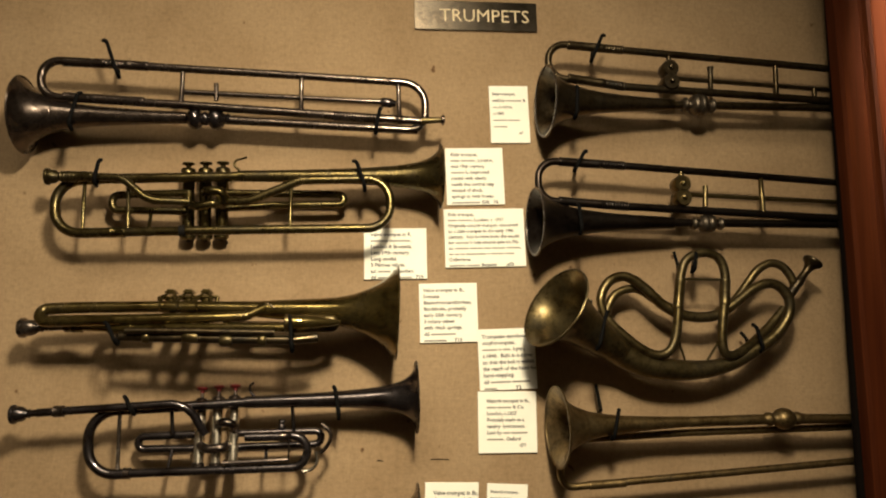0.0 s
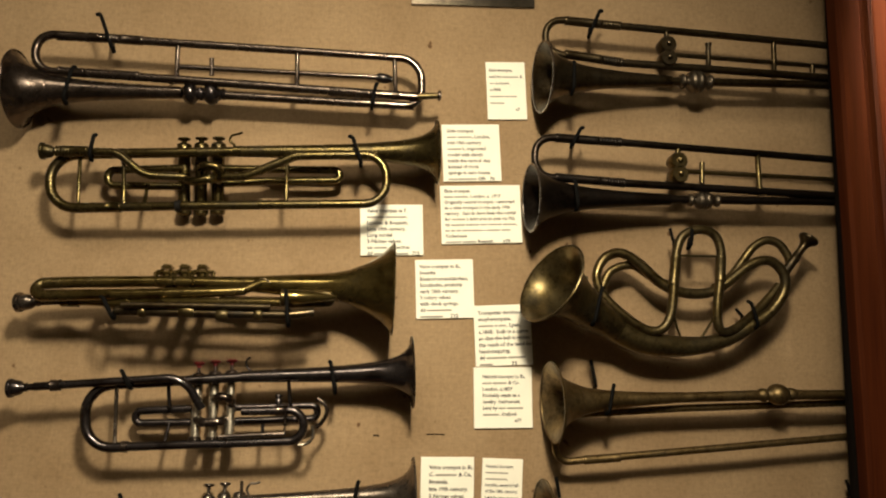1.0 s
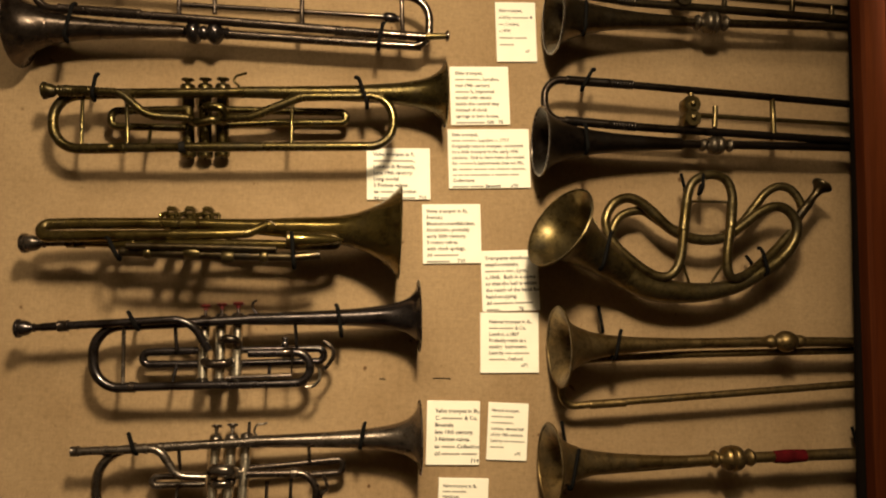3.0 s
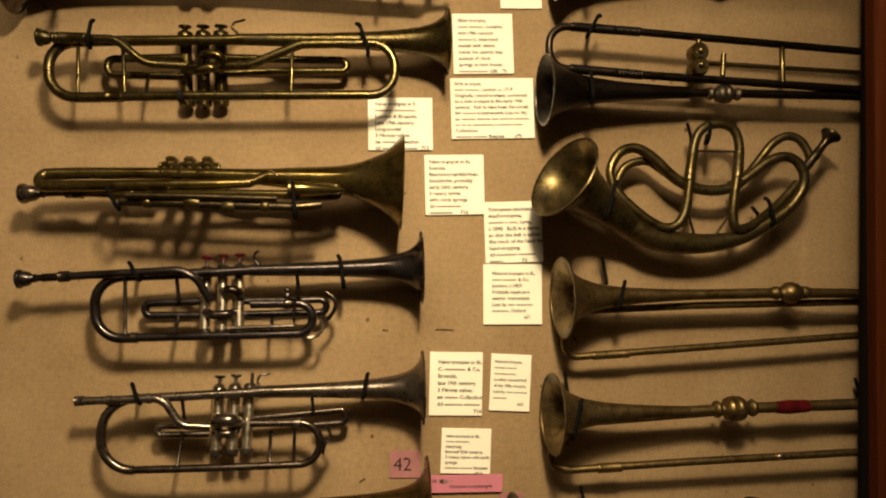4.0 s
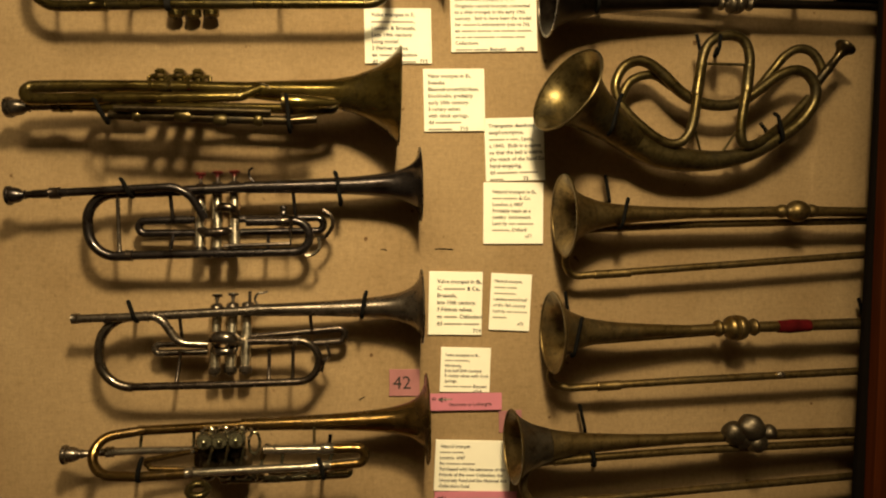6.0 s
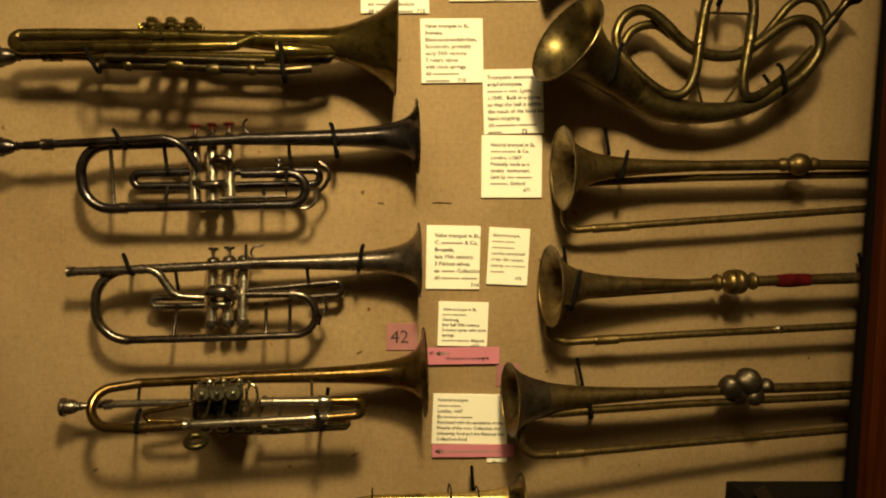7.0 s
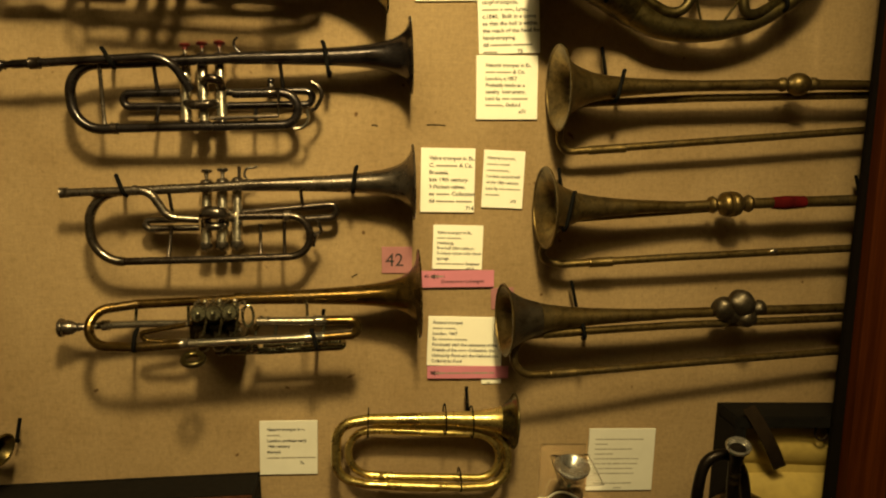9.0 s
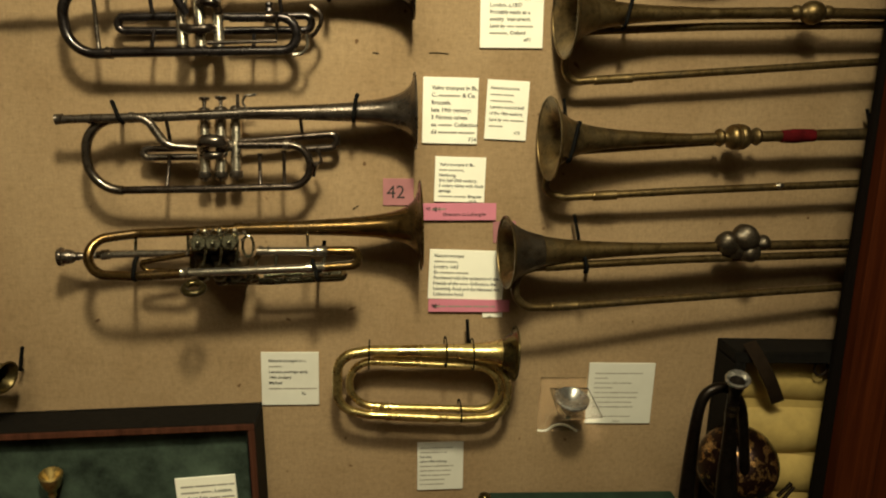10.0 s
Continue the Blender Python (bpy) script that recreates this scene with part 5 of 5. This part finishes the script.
tube("inner_coil", bend([(0.089, -0.044, 1.131), (-0.010, -0.044, 1.135), (-0.011, -0.044, 1.067), (0.058, -0.046, 1.063), (0.212, -0.046, 1.059), (0.208, -0.046, 1.127), (0.090, -0.044, 1.131)], 0.040), 0.0056, BRASS_BRIGHT, tr)
ferrules([((0.012, -0.055, 1.153), (0.055, -0.055, 1.154)), ((0.041, -0.060, 1.057), (0.124, -0.060, 1.053)), ((0.034, -0.045, 1.063), (0.049, -0.045, 1.062))], 0.0072, BRASS_BRIGHT, tr)
for a, b in (((0.016, -0.066, 1.167), (0.019, -0.062, 1.129)), ((0.126, -0.068, 1.174), (0.128, -0.062, 1.133)), ((0.164, -0.070, 1.171), (0.168, -0.060, 1.128)), ((0.152, -0.062, 1.074), (0.152, -0.068, 1.049))):
    a, b = Vector(a), Vector(b)
    f = min(a.y, b.y) - 0.006
    c = (a + b) / 2
    ob = tube("wire_tie", [c + Vector((0, 0.028 * math.cos(k * math.pi / 10), (a.z - c.z) * math.sin(k * math.pi / 10))) for k in range(20)], 0.0011, WIRE, None, closed=True, sides=6)
    ob.location.y = 0.012
    tagged(ob, "thin black wire tie bound round the coils", "wire tie", "wire ties")
peg((0.167, 0.000, 1.147), (0.160, -0.030, 1.193), -.03)

# ---- mouthpiece on a clear stand ----
st = thing("display_stand", "clear bent acrylic stand fixed on the linen", "stand")
a, b = Vector((0.282, 0.000, 1.093)), Vector((0.353, 0.000, 1.005))
box("back_plate", (a.x, -0.004, b.z), (b.x, -0.001, a.z), ACRYLIC, st, bevel=0.0008)
c = [Vector(q) for q in ((0.297, -0.005, 1.074), (0.357, -0.005, 1.075), (0.374, -0.036, 1.041), (0.308, -0.036, 1.038))]
up = Vector((0, -0.0012, 0.003))
mesh_object("shelf", c + [q + up for q in c], [(0, 1, 2, 3), (4, 5, 6, 7), (0, 1, 5, 4), (1, 2, 6, 5), (2, 3, 7, 6), (3, 0, 4, 7)], ACRYLIC, st, smooth=False)
# Bright gleam along the clear edge, drawn as an opaque cream line.
foot = flow([(0.282, -0.006, 1.006), (0.294, -0.012, 1.009), (0.303, -0.022, 1.022), (0.315, -0.026, 1.026), (0.328, -0.022, 1.020), (0.343, -0.010, 1.007)])
tube("curled_foot", foot, 0.0018, CARD, st, "polished edge of the acrylic, its gleam put in as cream colour", sides=8)
for o in st.children:
    o.visible_shadow = False
mp = lathe("loose_mouthpiece", Vector((0.312, -0.078, 1.094)), Vector((0.311, -0.066, 1.058)), [(0.30, 0.002), (0.2, 0.012), (0.05, 0.019), (0.0, 0.0225), (0.03, 0.0255), (0.10, 0.026), (0.18, 0.023), (0.4, 0.017), (0.7, 0.009), (1.0, 0.006)], GLASSY)
tagged(mp, "shiny silver mouthpiece lying on the clear stand", "mouthpiece")

# ---- part of a further instrument ----
ob = thing("horn", "dull brown brass bell edge of another horn", "horn")
bell((-0.560, -0.050, 1.131), (-0.472, -0.075, 1.119), 0.0096, 0.0216, BRASS_DULL, ob, 0.45)
peg((-0.487, 0.000, 1.099), (-0.470, -0.030, 1.145), -.03)

# ---- instrument cases on the shelf ----
SHELF = 0.76


def open_case(name, x0, x1, top, y0, y1, wall, body, edge, lining, label, edge_w=0.009, depth=0.0):
    """Shallow open case standing on the shelf with its lined inside to the front."""
    c = thing(name, label, "instrument case")
    z0, z1 = SHELF, top
    box("back_panel", (x0, y1 - 0.006, z0), (x1, y1, z1), body, c)
    box("lining", (x0 + wall, y1 - 0.010 - depth, z0 + wall), (x1 - wall, y1 - 0.006, z1 - wall), lining, c)
    for n, lo, hi in (("top_side", (x0, y0, z1 - wall), (x1, y1 - 0.006, z1)), ("bottom_side", (x0, y0, z0), (x1, y1 - 0.006, z0 + wall)), ("end_side", (x0, y0, z0 + wall), (x0 + wall, y1 - 0.006, z1 - wall)), ("end_side", (x1 - wall, y0, z0 + wall), (x1, y1 - 0.006, z1 - wall))):
        box(n, lo, hi, body, c, bevel=0.002)
    e = edge_w
    for n, lo, hi in (("rim", (x0, y0 - 0.004, z1 - e), (x1, y0 - 0.0002, z1)), ("rim", (x0, y0 - 0.004, z0), (x0 + e, y0 - 0.0002, z1 - e)), ("rim", (x1 - e, y0 - 0.004, z0), (x1, y0 - 0.0002, z1 - e))):
        box(n, lo, hi, edge, c, bevel=0.001)
    return c


p = Vector((-0.142, -0.006, 1.052))
green = open_case("instrument_case", p.x - 0.62, p.x, p.z, -0.075, -0.004, 0.012, LEATHER, CASE_WOOD, GREEN_VELVET, "open black case lined with worn green velvet", depth=0.040)
green.matrix_world = Matrix.Translation(p) @ Matrix.Rotation(radians(-2.6), 4, "Y") @ Matrix.Translation(-p)
card((-0.255, -0.055, 0.956), (-0.169, -0.055, 0.963), (-0.257, -0.055, 0.851), ["[Slide trumpet, made by]", "[Charles Pace], London,", "and used by [John xxxxx]", ">[xxxx]"], C + "slide trumpet", 0.0078, 0.0098, margin=0.007, top=0.016, y=-0.054)
m = lathe("loose_mouthpiece", (-0.424, -0.075, 0.976), (-0.429, -0.062, 0.908), [(0.25, 0.0015), (0.08, 0.0112), (0.0, 0.0144), (0.03, 0.016), (0.1, 0.0152), (0.3, 0.012), (0.42, 0.0064), (0.5, 0.0048), (0.55, 0.006), (0.6, 0.004), (1, 0.004)], BRASS_BRIGHT)
tagged(m, "small brass mouthpiece standing in the green velvet case", "mouthpiece")

p = Vector((0.557, -0.008, 1.161))
dark = open_case("instrument_case", p.x, p.x + 0.40, p.z, -0.066, -0.004, 0.016, LEATHER, LEATHER, CREAM_SATIN, "open black leather case lined with yellow silk", edge_w=0.016, depth=0.010)
for k, (z, r) in enumerate(((0.062, 0.046), (0.142, 0.050), (0.222, 0.046))):
    w = flow([(p.x + 0.022, 0.010, p.z - z), (p.x + 0.10, 0.008, p.z - z + 0.004 * (-1) ** k), (p.x + 0.2, 0.010, p.z - z - 0.003), (p.x + 0.37, 0.010, p.z - z + 0.002)])
    tube("lining_pleat", w, [r * 0.97, r * 1.03, r, r * 1.02, r * 0.98], CREAM_SATIN, dark, sides=32)
verts = []
for s in np.linspace(0, 1, 9):
    q = Vector((0.572, -0.070, 1.178)).lerp(Vector((0.640, -0.052, 1.076)), float(s)) + Vector((0, -0.012 * math.sin(math.pi * s), 0))
    verts += [q + Vector((-0.009, 0, -0.004)), q + Vector((0.009, 0, 0.004)), q + Vector((0.009, -0.003, 0.004)), q + Vector((-0.009, -0.003, -0.004))]
mesh_object("strap", verts, [(i * 4 + k, i * 4 + (k + 1) % 4, i * 4 + 4 + (k + 1) % 4, i * 4 + 4 + k) for i in range(8) for k in range(4)] + [(0, 1, 2, 3), (32, 33, 34, 35)], STRAP, dark, "brown leather strap")
tube("strap_ring", [Vector((0.699, -0.055, 1.133)) + Vector((0.010 * math.cos(k * math.pi / 10), 0, 0.012 * math.sin(k * math.pi / 10))) for k in range(20)], 0.0018, STRAP, dark, closed=True, sides=8)

ct = thing("keyed_horn", "black and tortoiseshell horn with silver mouthpiece before the yellow-lined case", "horn")
tube("outer_tube", flow([(0.480, -0.130, 0.890), (0.476, -0.130, 0.982), (0.477, -0.130, 1.070), (0.483, -0.130, 1.114), (0.498, -0.130, 1.130), (0.519, -0.130, 1.130), (0.539, -0.130, 1.108), (0.550, -0.130, 1.061), (0.562, -0.130, 0.981)]), [0.0120, 0.0112, 0.0092, 0.0078, 0.0072, 0.0072, 0.0078], BLACK_BRASS, ct)
tube("mouth_pipe", flow([(0.516, -0.150, 1.138), (0.517, -0.150, 1.101), (0.520, -0.150, 1.054), (0.523, -0.150, 1.002), (0.534, -0.150, 0.903)]), [0.0076, 0.0090, 0.0128, 0.0164, 0.0185], BLACK_BRASS, ct)
lathe("mouthpiece", (0.508, -0.172, 1.165), (0.518, -0.150, 1.112), [(0.35, 0.002), (0.22, 0.008), (0.06, 0.012), (0.0, 0.0144), (0.04, 0.0164), (0.10, 0.016), (0.14, 0.0128)], GLASSY, ct, "bright silver cup")
lathe("mouthpiece_stem", (0.508, -0.172, 1.165), (0.518, -0.150, 1.112), [(0.13, 0.012), (0.3, 0.0104), (0.5, 0.008), (0.8, 0.0064), (0.84, 0.008), (0.9, 0.0064), (1, 0.0064)], BLACK_BRASS, ct)
ferrules([((0.518, -0.150, 1.115), (0.517, -0.150, 1.110)), ((0.517, -0.150, 1.105), (0.517, -0.150, 1.100))], 0.0092, BRASS_DARK, ct)
lathe("painted_body", (0.592, -0.050, 0.971), (0.547, -0.125, 1.012), [(0, 0.048), (0.25, 0.0576), (0.5, 0.0592), (0.75, 0.0544), (0.92, 0.04), (1, 0.024)], TORTOISE, ct, "tortoiseshell drum painted with gold leaves", sides=40)
# Flat black disc put in for the dark hollow of the drum's mouth.
lathe("mouth_shade", (0.583, -0.118, 0.987), (0.580, -0.124, 0.990), [(0, 0.0216), (0.9, 0.0224), (1, 0.0208)], LEATHER, ct)
for x in (((0.639, -0.090, 0.938), (0.658, -0.090, 0.961)), ((0.648, -0.090, 0.932), (0.663, -0.090, 0.955)), ((0.715, -0.050, 0.918), (0.732, -0.050, 0.931))):
    tube("key_lever", list(x), 0.0032, SILVER, ct, sides=8)
# plinth that carries the horn
tagged(box("display_plinth", (p.x - 0.08, -0.22, SHELF), (p.x + 0.16, -0.09, p.z - 0.30), GREEN_FELT, bevel=0.003), "low felt-covered plinth under the horn", "plinth")

q = Vector((0.499, -0.034, 0.915))
felt = box("felt_box", (q.x - 0.30, -0.17, SHELF), (q.x, -0.03, q.z), GREEN_FELT, bevel=0.003)
tagged(felt, "low box covered in dark green felt", "box")
ob = lathe("brass_knob", Vector((0.197, -0.050, 0.914)), Vector((0.196, -0.050, 0.924)), [(0, 0.006), (0.4, 0.010), (0.8, 0.008), (1, 0.003)], BRASS)
tagged(ob, "small brass knob on the green felt box", "knob")

# frayed places in the linen
for a, b in (((0.092, 0.000, 1.571), (0.119, 0.000, 1.571)), ((-0.010, 0.000, 1.349), (-0.002, 0.000, 1.354)), ((0.014, 0.000, 1.568), (0.023, 0.000, 1.567))):
    m = tube("pulled_thread", flow([(a[0], -0.0006, a[2]), ((a[0] + b[0]) / 2, -0.0009, (a[2] + b[2]) / 2 + 0.0008), (b[0], -0.0006, b[2])]), 0.0007, STRAP, None, sides=6)
    tagged(m, "dark pulled thread in the tan linen", "thread", "pulled threads")
